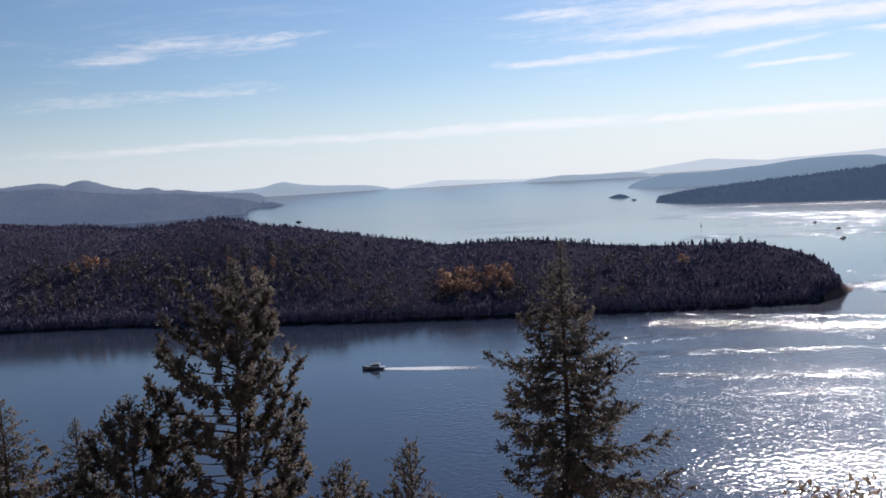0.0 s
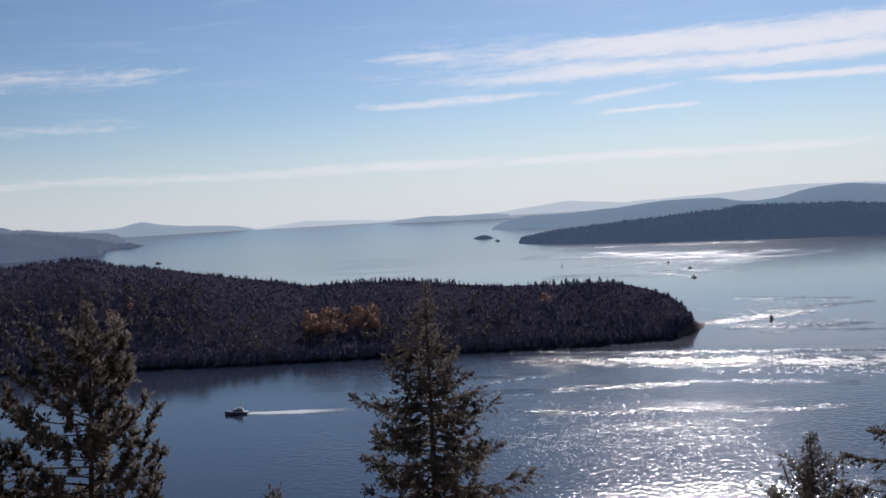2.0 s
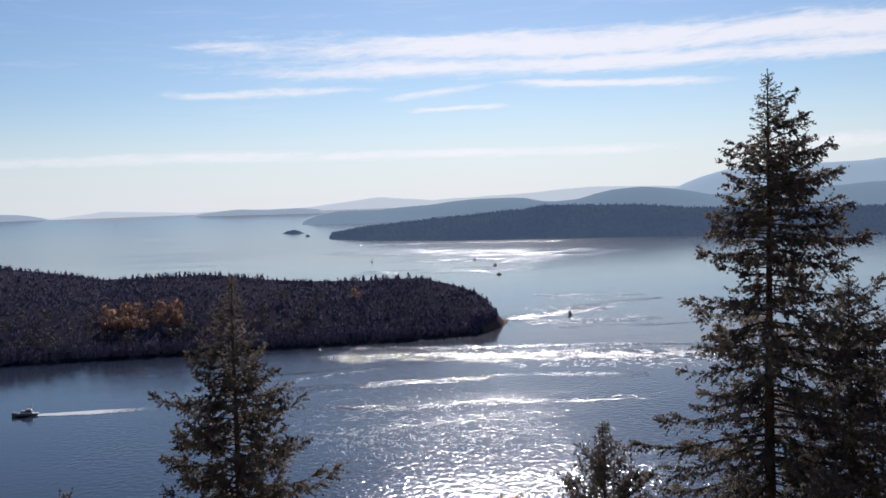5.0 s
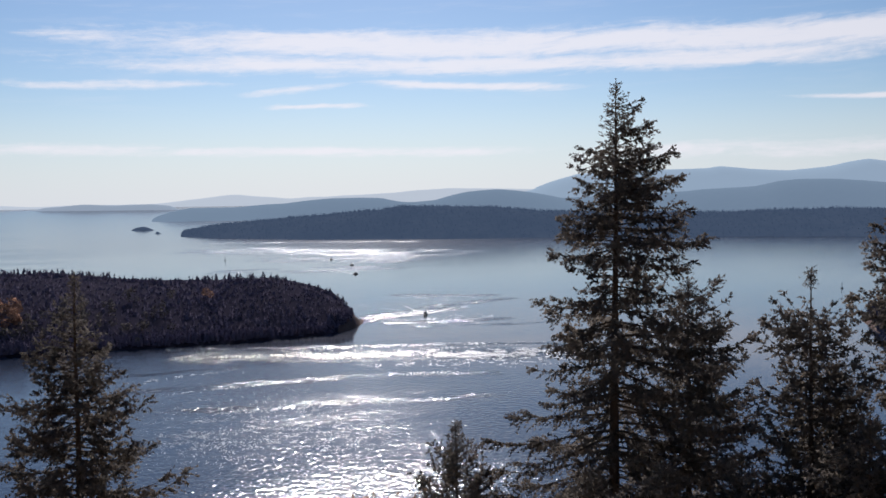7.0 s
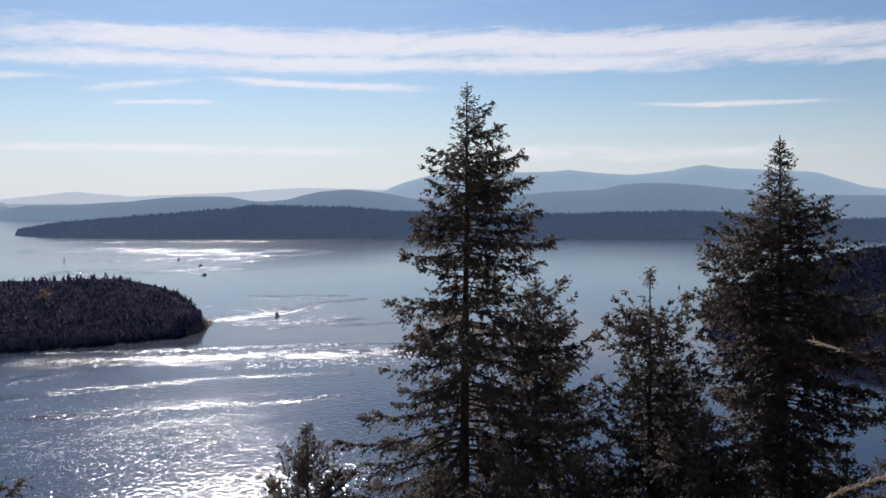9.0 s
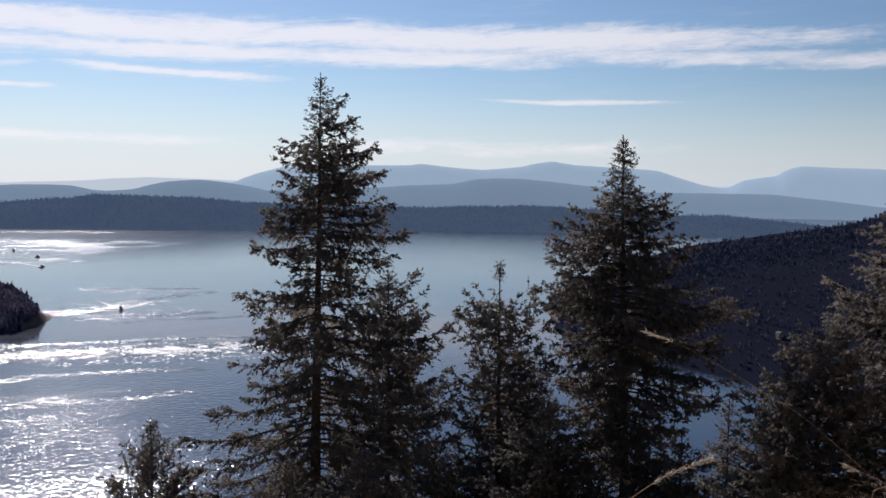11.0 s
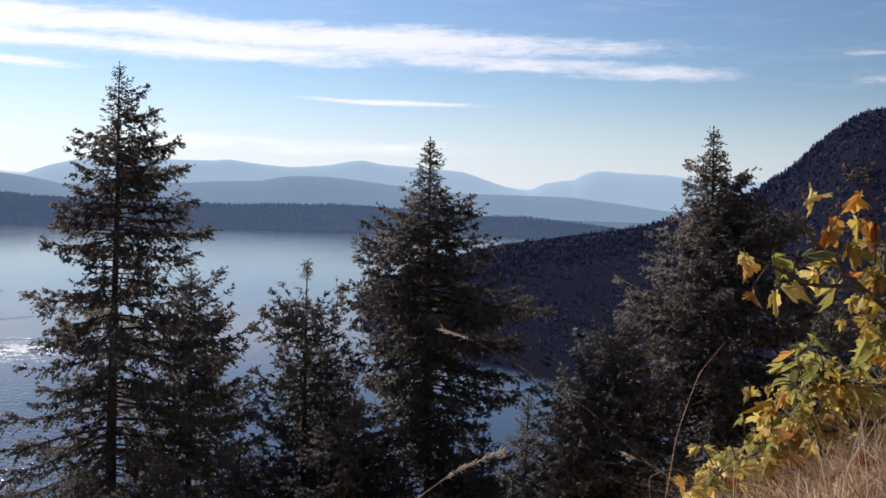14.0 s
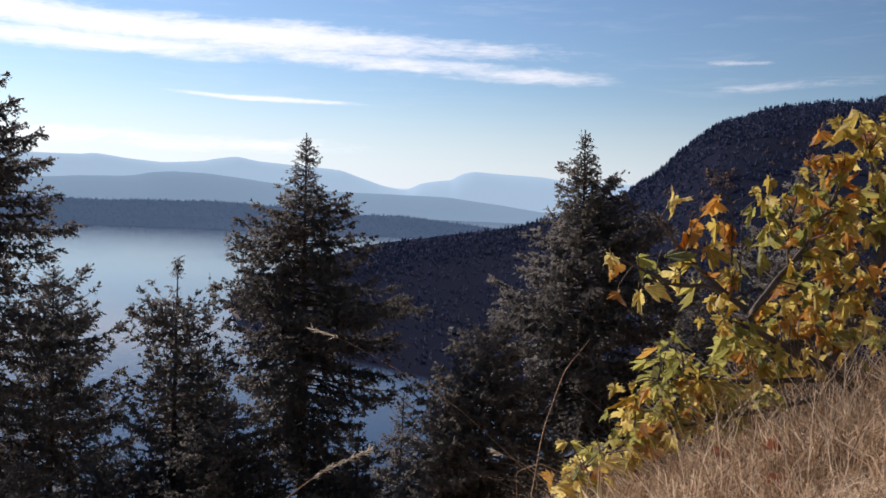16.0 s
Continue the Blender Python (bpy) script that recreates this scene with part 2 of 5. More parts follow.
FOAM, FOAM_THIN = foam_material("foam", 0.95), foam_material("thin_foam", 0.55)
# white for the sun's sparkle that is painted onto the sea
GLINT_WHITE = material("painted_glint", [(0.66, 0.69, 0.72), (0.80, 0.82, 0.84), (0.88, 0.89, 0.90)], 0.8, 0.45, 0.0, coords="World", spec=0.5)
SEA = water_material()
BARK = material("fir_bark", [(0.03, 0.022, 0.016), (0.10, 0.075, 0.055), (0.16, 0.13, 0.10)], 3.0, 0.95, 0.8)
# needle colour lifted to stand in for veiling glare over the dark firs
NEEDLES = material("fir_needles_lifted", [(0.140, 0.122, 0.123), (0.200, 0.178, 0.155), (0.288, 0.242, 0.180)], 0.7, 0.9, 0.0, translucent=0.5, spread=0.15, spec=0.1)
# haze is put into these two needle colours: lifted and pushed to purple-blue
FOREST_HAZED = material("forest_needles_hazed", [(0.178, 0.160, 0.232), (0.193, 0.170, 0.238), (0.212, 0.182, 0.232)], 0.012, 1.0, 0.0, fine=0.05, coords="World", spread=0.05, spec=0.0)
HILL_NEEDLES_HAZED = material("hill_needles_hazed", [(0.084, 0.098, 0.168), (0.098, 0.109, 0.176), (0.122, 0.118, 0.168)], 0.012, 1.0, 0.0, fine=0.05, coords="World", spread=0.06, spec=0.0)
GOLD = material("autumn_leaves", [(0.30, 0.18, 0.13), (0.40, 0.24, 0.17), (0.50, 0.32, 0.22)], 0.2, 0.9, 0.0, coords="World", spread=0.2, translucent=0.15, spec=0.0)
GOLD_DULL = material("rusty_shrubs", [(0.13, 0.09, 0.08), (0.19, 0.13, 0.10), (0.25, 0.18, 0.13)], 0.2, 0.9, 0.0, coords="World", spread=0.2, spec=0.0)
OLIVE = material("olive_leaves", [(0.10, 0.095, 0.10), (0.13, 0.12, 0.11), (0.17, 0.15, 0.12)], 0.2, 0.95, 0.0, coords="World", spread=0.25, translucent=0.1, spec=0.0)
# ground tone follows the forests' haze tint, darkened to match their shaded trees
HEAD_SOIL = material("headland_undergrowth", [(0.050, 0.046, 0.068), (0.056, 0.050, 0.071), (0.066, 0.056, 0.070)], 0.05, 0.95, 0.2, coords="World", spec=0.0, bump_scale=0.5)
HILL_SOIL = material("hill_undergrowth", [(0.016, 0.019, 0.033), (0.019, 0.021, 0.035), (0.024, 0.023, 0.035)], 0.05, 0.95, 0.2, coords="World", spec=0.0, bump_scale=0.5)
ROCK = material("shore_rock", [(0.10, 0.062, 0.052), (0.16, 0.105, 0.088), (0.25, 0.18, 0.15)], 0.12, 0.95, 0.7, coords="World", spec=0.1)
STRAW = material("dry_grass", [(0.25, 0.150, 0.078), (0.61, 0.425, 0.255), (0.92, 0.73, 0.51)], 1.2, 0.85, 0.5, coords="World", spread=0.7, translucent=0.35)
# far land: aerial haze is put into these surfaces as a blue glow
RIDGE_NEAR = material("distant_forest", [(0.01, 0.013, 0.018), (0.024, 0.028, 0.034), (0.05, 0.052, 0.052)], 0.006, 1.0, 0.0, coords="World", spec=0.0, haze_glow=(0.135, 0.21, 0.34, 0.36))
RIDGE_MID = material("distant_hills", [(0.06, 0.085, 0.10), (0.08, 0.105, 0.12)], 0.004, 1.0, 0.0, coords="World", spec=0.0, haze_glow=(0.26, 0.36, 0.47, 0.66))
RIDGE_FAR = material("distant_mountains", [(0.10, 0.14, 0.17), (0.12, 0.16, 0.19)], 0.003, 1.0, 0.0, coords="World", spec=0.0, haze_glow=(0.395, 0.515, 0.62, 0.8))
RIDGE_LEFT = material("hazy_shore_forest", [(0.02, 0.025, 0.03), (0.05, 0.055, 0.06), (0.09, 0.09, 0.09)], 0.006, 1.0, 0.0, coords="World", spec=0.0, haze_glow=(0.175, 0.23, 0.345, 0.5))
RIDGE_BACK = material("hazy_back_hills", [(0.04, 0.05, 0.06), (0.07, 0.08, 0.09), (0.10, 0.105, 0.11)], 0.006, 1.0, 0.0, coords="World", spec=0.0, haze_glow=(0.23, 0.29, 0.40, 0.55))
RIDGE_HAZE = material("hazed_island_forest", [(0.06, 0.08, 0.095), (0.09, 0.11, 0.125)], 0.004, 1.0, 0.0, coords="World", spec=0.0, haze_glow=(0.42, 0.51, 0.60, 0.75))
RIDGE_FAINT = material("faint_mountains", [(0.10, 0.11, 0.12), (0.12, 0.13, 0.14)], 0.003, 1.0, 0.0, coords="World", spec=0.0, haze_glow=(0.65, 0.725, 0.775, 0.85))
PAINT_WHITE = material("white_boat_paint", [(0.70, 0.71, 0.72), (0.80, 0.80, 0.80)], 0.6, 0.35, 0.05, spec=0.5)
# white hull coloured grey: the shade on its near side is painted in
PAINT_HULL_SHADED = material("shaded_white_hull", [(0.22, 0.22, 0.25), (0.30, 0.30, 0.33)], 0.6, 0.4, 0.05, spec=0.5)
PAINT_DARK = material("dark_boat_paint", [(0.03, 0.035, 0.05), (0.06, 0.065, 0.08)], 0.6, 0.5, 0.05)
GLASS_DARK = material("tinted_cabin_glass", [(0.01, 0.012, 0.015), (0.02, 0.022, 0.026)], 0.6, 0.1, 0.0, spec=0.6)
ROOF = material("weathered_shingles", [(0.10, 0.08, 0.07), (0.18, 0.15, 0.13)], 1.0, 0.9, 0.4)
MAPLE_BARK = material("maple_bark", [(0.06, 0.045, 0.035), (0.13, 0.10, 0.08), (0.20, 0.16, 0.13)], 8.0, 0.9, 0.6)
SEED = material("dry_seed_heads", [(0.58, 0.47, 0.33), (0.82, 0.73, 0.58)], 30.0, 0.8, 0.4, translucent=0.3)
PAINT_GREY = material("grey_boards", [(0.22, 0.21, 0.21), (0.36, 0.35, 0.34)], 0.8, 0.8, 0.2)
DRY_LEAF = material("dry_brown_leaves", [(0.16, 0.11, 0.075), (0.28, 0.20, 0.13), (0.42, 0.31, 0.20)], 2.0, 0.9, 0.0, spread=0.4, translucent=0.35)


# ---- land and sea ----
def face_outward(verts, faces, normals):
    """Turns triangles round where they would face into their crown."""
    p = verts[faces]
    inward = (np.cross(p[:, 1] - p[:, 0], p[:, 2] - p[:, 0]) * normals[faces[:, 0]]).sum(1) < 0
    return np.where(inward[:, None], faces[:, ::-1], faces)


def mesh_of(name, verts, faces, mat, smooth=False, normals=None):
    data = bpy.data.meshes.new(name)
    verts, faces = np.asarray(verts, np.float32), np.asarray(faces, np.int32)
    if normals is not None:
        faces = face_outward(verts, faces, normals)
    k = faces.shape[1]
    data.vertices.add(len(verts))
    data.vertices.foreach_set("co", verts.ravel())
    data.loops.add(faces.size)
    data.loops.foreach_set("vertex_index", faces.ravel())
    data.polygons.add(len(faces))
    data.polygons.foreach_set("loop_start", np.arange(0, faces.size, k, dtype=np.int32))
    data.polygons.foreach_set("loop_total", np.full(len(faces), k, np.int32))
    data.polygons.foreach_set("use_smooth", np.full(len(faces), smooth))
    data.update(calc_edges=True)
    data.materials.append(mat)
    if normals is not None:  # soft shading of a crown as a whole
        data.normals_split_custom_set_from_vertices(normals)
    return data


def grid_faces(rows, cols, wrap=False):
    i, j = np.meshgrid(np.arange(rows - 1), np.arange(cols if wrap else cols - 1), indexing="ij")
    k = (j + 1) % cols
    return np.stack([i * cols + j, i * cols + k, (i + 1) * cols + k, (i + 1) * cols + j], -1).reshape(-1, 4)


def wobble(x, y, scale, seed, octaves=4):
    """Smooth value noise of -1 to 1, for arrays."""
    total, amp, norm = 0.0, 1.0, 0.0
    for o in range(octaves):
        u, v = x / scale * 2**o + 17.3 * seed, y / scale * 2**o - 9.1 * seed
        i, j = np.floor(u), np.floor(v)
        fu, fv = u - i, v - j
        fu, fv = fu * fu * (3 - 2 * fu), fv * fv * (3 - 2 * fv)
        h = lambda a, b: (np.sin(a * 127.1 + b * 311.7 + seed * 74.7) * 43758.5453) % 1.0 * 2 - 1
        total = total + amp * ((h(i, j) * (1 - fu) + h(i + 1, j) * fu) * (1 - fv) + (h(i, j + 1) * (1 - fu) + h(i + 1, j + 1) * fu) * fv)
        norm, amp = norm + amp, amp * 0.5
    return total / norm


def polar(az, r):
    az = np.radians(az)
    return r * np.sin(az), r * np.cos(az)


def sea_level(r):
    """Far off the sea lifts a little, so that a horizon within 5 km lies where the real one does."""
    return 71.4 * (np.maximum(r - 2000.0, 0) / 2950.0) ** 2


def shore_range(el):
    """How far off the sea shows at that angle below eye level."""
    r = np.linspace(100, 4950, 4000)
    seen = np.degrees(np.arctan2(sea_level(r) - EYE, r))
    return np.interp(el, seen, r)


def sea():
    r = np.concatenate([np.linspace(0.0, 2000, 41), np.linspace(2100, 4960, 30)])
    az = np.arange(0, 360, 2.0)
    R, A = np.meshgrid(r, az, indexing="ij")
    x, y = polar(A, R)
    verts = np.stack([x, y, sea_level(R)], -1).reshape(-1, 3)
    ob = new("water", mesh_of("water", verts, grid_faces(len(r), len(az), True), SEA, True))
    return tagged(ob, "calm blue sea with sun glitter and tide lanes", "sea", kind="structure")


sea()


def landform(name, label, az_range, shore, crest, depth, mat, rough=0.0, seed=1, step=0.25, kind="structure", trees=0.0, sections=14, steep=1.0, category="hill", soften=0.0, ripple=0.072):
    """A hill seen over water: its shore (azimuth, angle below eye level), its crest (azimuth, angle) less the trees' height,
    and how far the crest lies behind the shore. Returns the object and its height function's grid."""
    az = np.arange(az_range[0], az_range[1] + step, step)
    sa, se = np.array(shore).T
    ca, ce = np.array(crest).T
    r0 = shore_range(np.interp(az, sa, se))
    if np.ndim(depth):
        da, dv = np.array(depth).T
        deep = np.interp(az, da, dv)
    else:
        deep = np.full_like(az, depth)
    r1 = r0 + deep
    line = np.interp(az, ca, ce)
    if soften:  # rounded summits with small uneven shoulders
        w = np.exp(-0.5 * (np.arange(-12, 13) * step / soften) ** 2)
        line = np.convolve(np.pad(line, 12, mode="edge"), w / w.sum(), mode="valid")
        line = line + ripple * wobble(az, az * 0, 2.2, seed + 3, 5)
    top = EYE + r1 * np.tan(np.radians(line)) - trees
    u = np.linspace(-0.12, 2.0, sections)
    rows = []
    for k in u:
        r = r0 + deep * k
        x, y = polar(az, r)
        base = sea_level(r0)
        rise = np.sin(np.clip(k, 0, 1) * math.pi / 2) ** steep if k <= 1 else np.cos(min(1.0, k - 1) * math.pi / 2)
        z = base + np.maximum(top - base, 0.5) * rise * (1 + rough * wobble(x, y, 90.0, seed)) if k > 0 else base - 4.0 + 0 * r
        if k > 1.9:
            z = base - 4.0 + 0 * r
        rows.append(np.stack([x, y, z], -1))
    verts = np.array(rows)
    ob = new(name, mesh_of(name, verts.reshape(-1, 3), grid_faces(len(u), len(az)), mat, True))
    tagged(ob, label, category, kind=kind)
    return ob, verts


def far_conifers(rng, feet, heights, tufts=34, slim=0.17, slope=(0, 0, 0.3)):
    """Many conifers in one mesh: each a slim dark core hung with ragged tufts of boughs. slope tilts their shading
    normals to even out light and shade.
    """
    n, sides = len(feet), 4
    stout = rng.uniform(0.75, 1.45, n)
    turn = rng.uniform(0, 6.28, (n, 1)) + np.arange(sides) / sides * 6.2832
    wide = heights * slim * 0.22 * stout
    tip = feet + np.stack([rng.normal(0, 0.02, n) * heights, rng.normal(0, 0.02, n) * heights, heights], -1)
    rim = np.stack([feet[:, :1] + wide[:, None] * np.cos(turn), feet[:, 1:2] + wide[:, None] * np.sin(turn), feet[:, 2:] + 0 * turn], -1)
    core = np.concatenate([tip[:, None], rim], 1).reshape(-1, 3)
    i, j = np.arange(n)[:, None] * (sides + 1), np.arange(sides)
    core_f = np.stack([i + 0 * j, i + 1 + j, i + 1 + (j + 1) % sides], -1).reshape(-1, 3)
    up = 1 - rng.random((n, tufts)) ** 0.75 * 0.9
    a = rng.uniform(0, 6.2832, (n, tufts))
    out = (1 - up) ** 0.75 * (heights * slim * 1.25 * stout)[:, None] * rng.uniform(0.5, 1.15, (n, tufts))
    root = feet[:, None] + np.stack([0 * a, 0 * a, heights[:, None] * up * 0.97], -1)
    end = root + np.stack([out * np.cos(a), out * np.sin(a), -0.35 * out - 0.02 * heights[:, None]], -1)
    size = (heights * (0.084 if tufts > 20 else 0.19))[:, None] * rng.uniform(0.6, 1.4, (n, tufts))
    way = np.stack([np.cos(a), np.sin(a), 0 * a], -1)
    tang = np.stack([-np.sin(a), np.cos(a), rng.normal(0, 0.25, a.shape)], -1) * size[..., None]
    drop = np.stack([0 * a, 0 * a, size * rng.uniform(1.0, 1.9, a.shape)], -1)
    v = np.stack([root + way * out[..., None] * 0.35, end + tang - drop, end - tang - drop * rng.uniform(0.6, 1.2, a.shape)[..., None]], 2)
    v = v.reshape(-1, 3)
    f = np.arange(len(v)).reshape(-1, 3) + len(core)
    soft = np.stack([np.cos(a), np.sin(a), 0.5 * up ** 3], -1) + np.array(slope) + rng.normal(0, 0.06, (n, tufts, 3))
    soft = np.repeat(soft[:, :, None], 3, 2).reshape(-1, 3)
    core_n = np.concatenate([np.tile([[0, 0, 1.0]], (n, 1))[:, None], np.stack([np.cos(turn), np.sin(turn), 0 * turn + 0.4], -1) + np.array(slope)], 1).reshape(-1, 3)
    normals = np.concatenate([core_n, soft])
    return np.concatenate([core, v]), np.concatenate([core_f, f]), normals / np.linalg.norm(normals, axis=1, keepdims=True)


def far_broadleaves(rng, feet, heights, clumps=46):
    """Many round-headed trees in one mesh: each a crown of small leaf clumps."""
    n = len(feet)
    d = rng.normal(0, 1, (n, clumps, 3))
    d /= np.linalg.norm(d, axis=2, keepdims=True)
    d *= rng.uniform(0.45, 1.0, (n, clumps, 1)) ** 0.5
    mid = feet[:, None] + np.array([0, 0, 0.62]) * heights[:, None, None] + d * heights[:, None, None] * np.array([0.33, 0.33, 0.36])
    size = heights[:, None, None] * rng.uniform(0.07, 0.14, (n, clumps, 1))
    tri = rng.normal(0, 1, (n, clumps, 3, 3))
    tri /= np.linalg.norm(tri, axis=3, keepdims=True)
    v = mid[:, :, None] + tri * size[:, :, None]
    f = np.arange(n * clumps * 3).reshape(-1, 3)
    soft = np.repeat((d + [0, 0, 0.3] + rng.normal(0, 0.2, d.shape))[:, :, None], 3, 2).reshape(-1, 3)
    return v.reshape(-1, 3), f, soft / np.linalg.norm(soft, axis=1, keepdims=True)


def scatter(rng, verts, count, keep=None):
    """Places on a landform's grid, above the waterline, spread evenly by area."""
    s, c = verts.shape[:2]
    q = verts[1:-1]
    a = q[:-1, :-1]
    area = np.linalg.norm(np.cross(q[1:, :-1] - a, q[:-1, 1:] - a), axis=-1)
    pick = rng.choice(area.size, count * 2, p=(area / area.sum()).ravel())
    i, j = np.unravel_index(pick, area.shape)
    u, v = rng.random((2, len(pick), 1))
    p = q[i, j] * (1 - u) * (1 - v) + q[i + 1, j] * u * (1 - v) + q[i, j + 1] * (1 - u) * v + q[i + 1, j + 1] * u * v
    p = p[p[:, 2] > sea_level(np.hypot(p[:, 0], p[:, 1])) + 1.0]
    if keep is not None:
        p = p[keep(p)]
    return p[:count]


def forest(name, label, rng, verts, count, height, mat=None, tufts=34, slim=0.17, keep=None, category="forest", sink=0.6, slope=(0, 0, 0.25)):
    feet = scatter(rng, verts, count, keep) - [0, 0, sink]
    tall = height * rng.uniform(0.55, 1.15, len(feet)) * (1 + 0.25 * wobble(feet[:, 0], feet[:, 1], 40.0, 31))
    v, f, soft = far_conifers(rng, feet, tall, tufts, slim, slope)
    return tagged(new(name, mesh_of(name, v, f, mat or FOREST_HAZED, True, soft)), label, category, kind="stuff")


rng = np.random.default_rng(5)
# wooded headland across the channel, its point to the right
HEAD_SHORE = [(-40, -6.0), (-22.2, -6.77), (-16, -7.2), (-10, -7.68), (-3.6, -8.0), (3, -8.15), (10, -8.18), (16.3, -8.1), (20.9, -7.85), (21.7, -7.62), (22.4, -7.42), (22.75, -7.25)]
HEAD_CREST = [(-40, -0.06), (-22, -0.86), (-18, -1.2), (-12.9, -1.12), (-11.7, -1.22), (-10.7, -1.6), (-7.2, -2.1), (-4.6, -2.58), (-2, -3.05), (0, -3.46), (2.7, -3.4), (5.5, -3.46), (8.6, -3.88), (11.6, -4.15), (14.8, -4.18), (17.7, -4.14), (19, -4.4), (20.4, -4.76), (21.15, -5.05), (21.7, -5.45), (22.0, -5.85), (22.27, -6.3), (22.4, -6.6), (22.6, -7.0), (22.75, -7.2)]
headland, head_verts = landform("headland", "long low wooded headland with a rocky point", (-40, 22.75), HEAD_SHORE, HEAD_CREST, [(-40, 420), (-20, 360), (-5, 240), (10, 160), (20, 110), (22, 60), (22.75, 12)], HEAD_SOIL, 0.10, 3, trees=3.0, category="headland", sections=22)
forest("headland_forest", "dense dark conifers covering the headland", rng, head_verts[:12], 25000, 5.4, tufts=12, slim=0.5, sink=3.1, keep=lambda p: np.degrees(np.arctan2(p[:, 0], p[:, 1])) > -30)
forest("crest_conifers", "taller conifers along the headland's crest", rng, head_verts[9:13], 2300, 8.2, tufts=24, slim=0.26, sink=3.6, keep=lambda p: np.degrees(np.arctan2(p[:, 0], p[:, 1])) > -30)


def seen_at(p):
    return np.degrees(np.arctan2(p[:, 0], p[:, 1])), np.degrees(np.arctan2(p[:, 2] + 9 - EYE, np.hypot(p[:, 0], p[:, 1])))


def within(a0, a1, e0, e1):
    def keep(p):
        a, e = seen_at(p)
        return (a > a0) & (a < a1) & (e > e0) & (e < e1)
    return keep


def broadleaves(name, label, places, count, height, mat, clumps=60, land=None):
    feet = np.concatenate([scatter(rng, head_verts[:13] if land is None else land, 30000, within(*w))[:k] for w, k in zip(places, count)])
    v, f, soft = far_broadleaves(rng, feet, height * rng.uniform(0.7, 1.2, len(feet)), clumps)
    tagged(new(name, mesh_of(name, v, f, mat, True, soft)), label, "trees", kind="stuff")


broadleaves("autumn_trees", "rusty orange autumn maples among the conifers", [(-0.3, 4.2, -5.9, -5.0), (-21.5, -19.2, -3.4, -2.8), (-12.5, -9, -4.2, -3.2), (13.8, 14.4, -4.9, -4.5)], [44, 7, 4, 2], 9.5, GOLD, 90)
broadleaves("olive_trees", "dull olive broadleaved trees among the conifers", [(-24, -6, -5.5, -2.5), (-6, 12, -6.5, -4.6)], [260, 110], 7.5, OLIVE)


def shore_conifers(name, label, az_range, shore, heights, count, mat):
    """Trees crowding down to the water, over the azimuths given."""
    az = np.sort(rng.uniform(*az_range, count))
    sa, se = np.array(shore).T
    x, y = polar(az, shore_range(np.interp(az, sa, se)) + rng.uniform(4, 30, count))
    tall = np.interp(az, np.linspace(*az_range, len(heights)), heights) * rng.uniform(0.7, 1.15, count)
    v, f, soft = far_conifers(rng, np.stack([x, y, np.full(count, 2.0)], -1), tall, 34, 0.24)
    tagged(new(name, mesh_of(name, v, f, mat, True, soft)), label, "trees", kind="stuff")


shore_conifers("point_conifers", "dark conifers crowding down to the rocky point", (21.0, 22.38), [(20.6, -7.8), (21.6, -7.6), (22.4, -7.4)], (11, 10, 8), 340, FOREST_HAZED)
shore_conifers("shore_conifers", "dark conifers leaning over the headland's shore", (-28, 22.0), HEAD_SHORE, (7, 6, 5.5), 2600, FOREST_HAZED)
rocky_point, _ = landform("rocky_point", "bare reddish rock ledges at the water's edge", (21.5, 22.95), [(21.5, -7.72), (22.2, -7.52), (22.6, -7.4), (22.95, -7.22)], [(21.5, -7.2), (21.9, -7.0), (22.25, -6.72), (22.4, -6.7), (22.6, -6.86), (22.75, -7.0), (22.95, -7.18)], 14, ROCK, 0.35, 13, step=0.06, category="rocks")

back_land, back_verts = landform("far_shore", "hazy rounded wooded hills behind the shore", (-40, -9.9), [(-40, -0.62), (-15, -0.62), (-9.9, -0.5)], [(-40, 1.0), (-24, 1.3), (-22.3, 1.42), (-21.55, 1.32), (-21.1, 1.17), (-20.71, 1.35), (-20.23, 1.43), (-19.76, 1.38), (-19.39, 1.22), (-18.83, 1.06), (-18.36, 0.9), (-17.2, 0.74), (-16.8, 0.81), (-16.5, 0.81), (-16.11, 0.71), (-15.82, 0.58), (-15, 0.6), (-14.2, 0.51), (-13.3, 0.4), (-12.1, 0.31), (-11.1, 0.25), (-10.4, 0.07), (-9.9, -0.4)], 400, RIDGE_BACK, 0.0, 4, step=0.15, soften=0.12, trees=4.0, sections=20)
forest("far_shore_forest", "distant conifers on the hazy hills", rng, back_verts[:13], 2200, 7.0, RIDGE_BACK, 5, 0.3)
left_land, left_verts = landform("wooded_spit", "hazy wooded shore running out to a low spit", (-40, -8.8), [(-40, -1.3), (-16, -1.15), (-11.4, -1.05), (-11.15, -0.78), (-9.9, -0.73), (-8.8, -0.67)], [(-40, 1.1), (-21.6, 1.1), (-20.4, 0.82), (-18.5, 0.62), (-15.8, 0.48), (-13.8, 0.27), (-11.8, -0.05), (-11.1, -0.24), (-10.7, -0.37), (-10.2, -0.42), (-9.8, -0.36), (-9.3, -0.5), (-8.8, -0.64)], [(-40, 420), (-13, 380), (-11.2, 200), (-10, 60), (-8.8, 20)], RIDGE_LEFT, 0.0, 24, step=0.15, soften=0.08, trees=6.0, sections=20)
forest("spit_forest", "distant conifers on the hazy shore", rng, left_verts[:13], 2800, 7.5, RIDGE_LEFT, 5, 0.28)
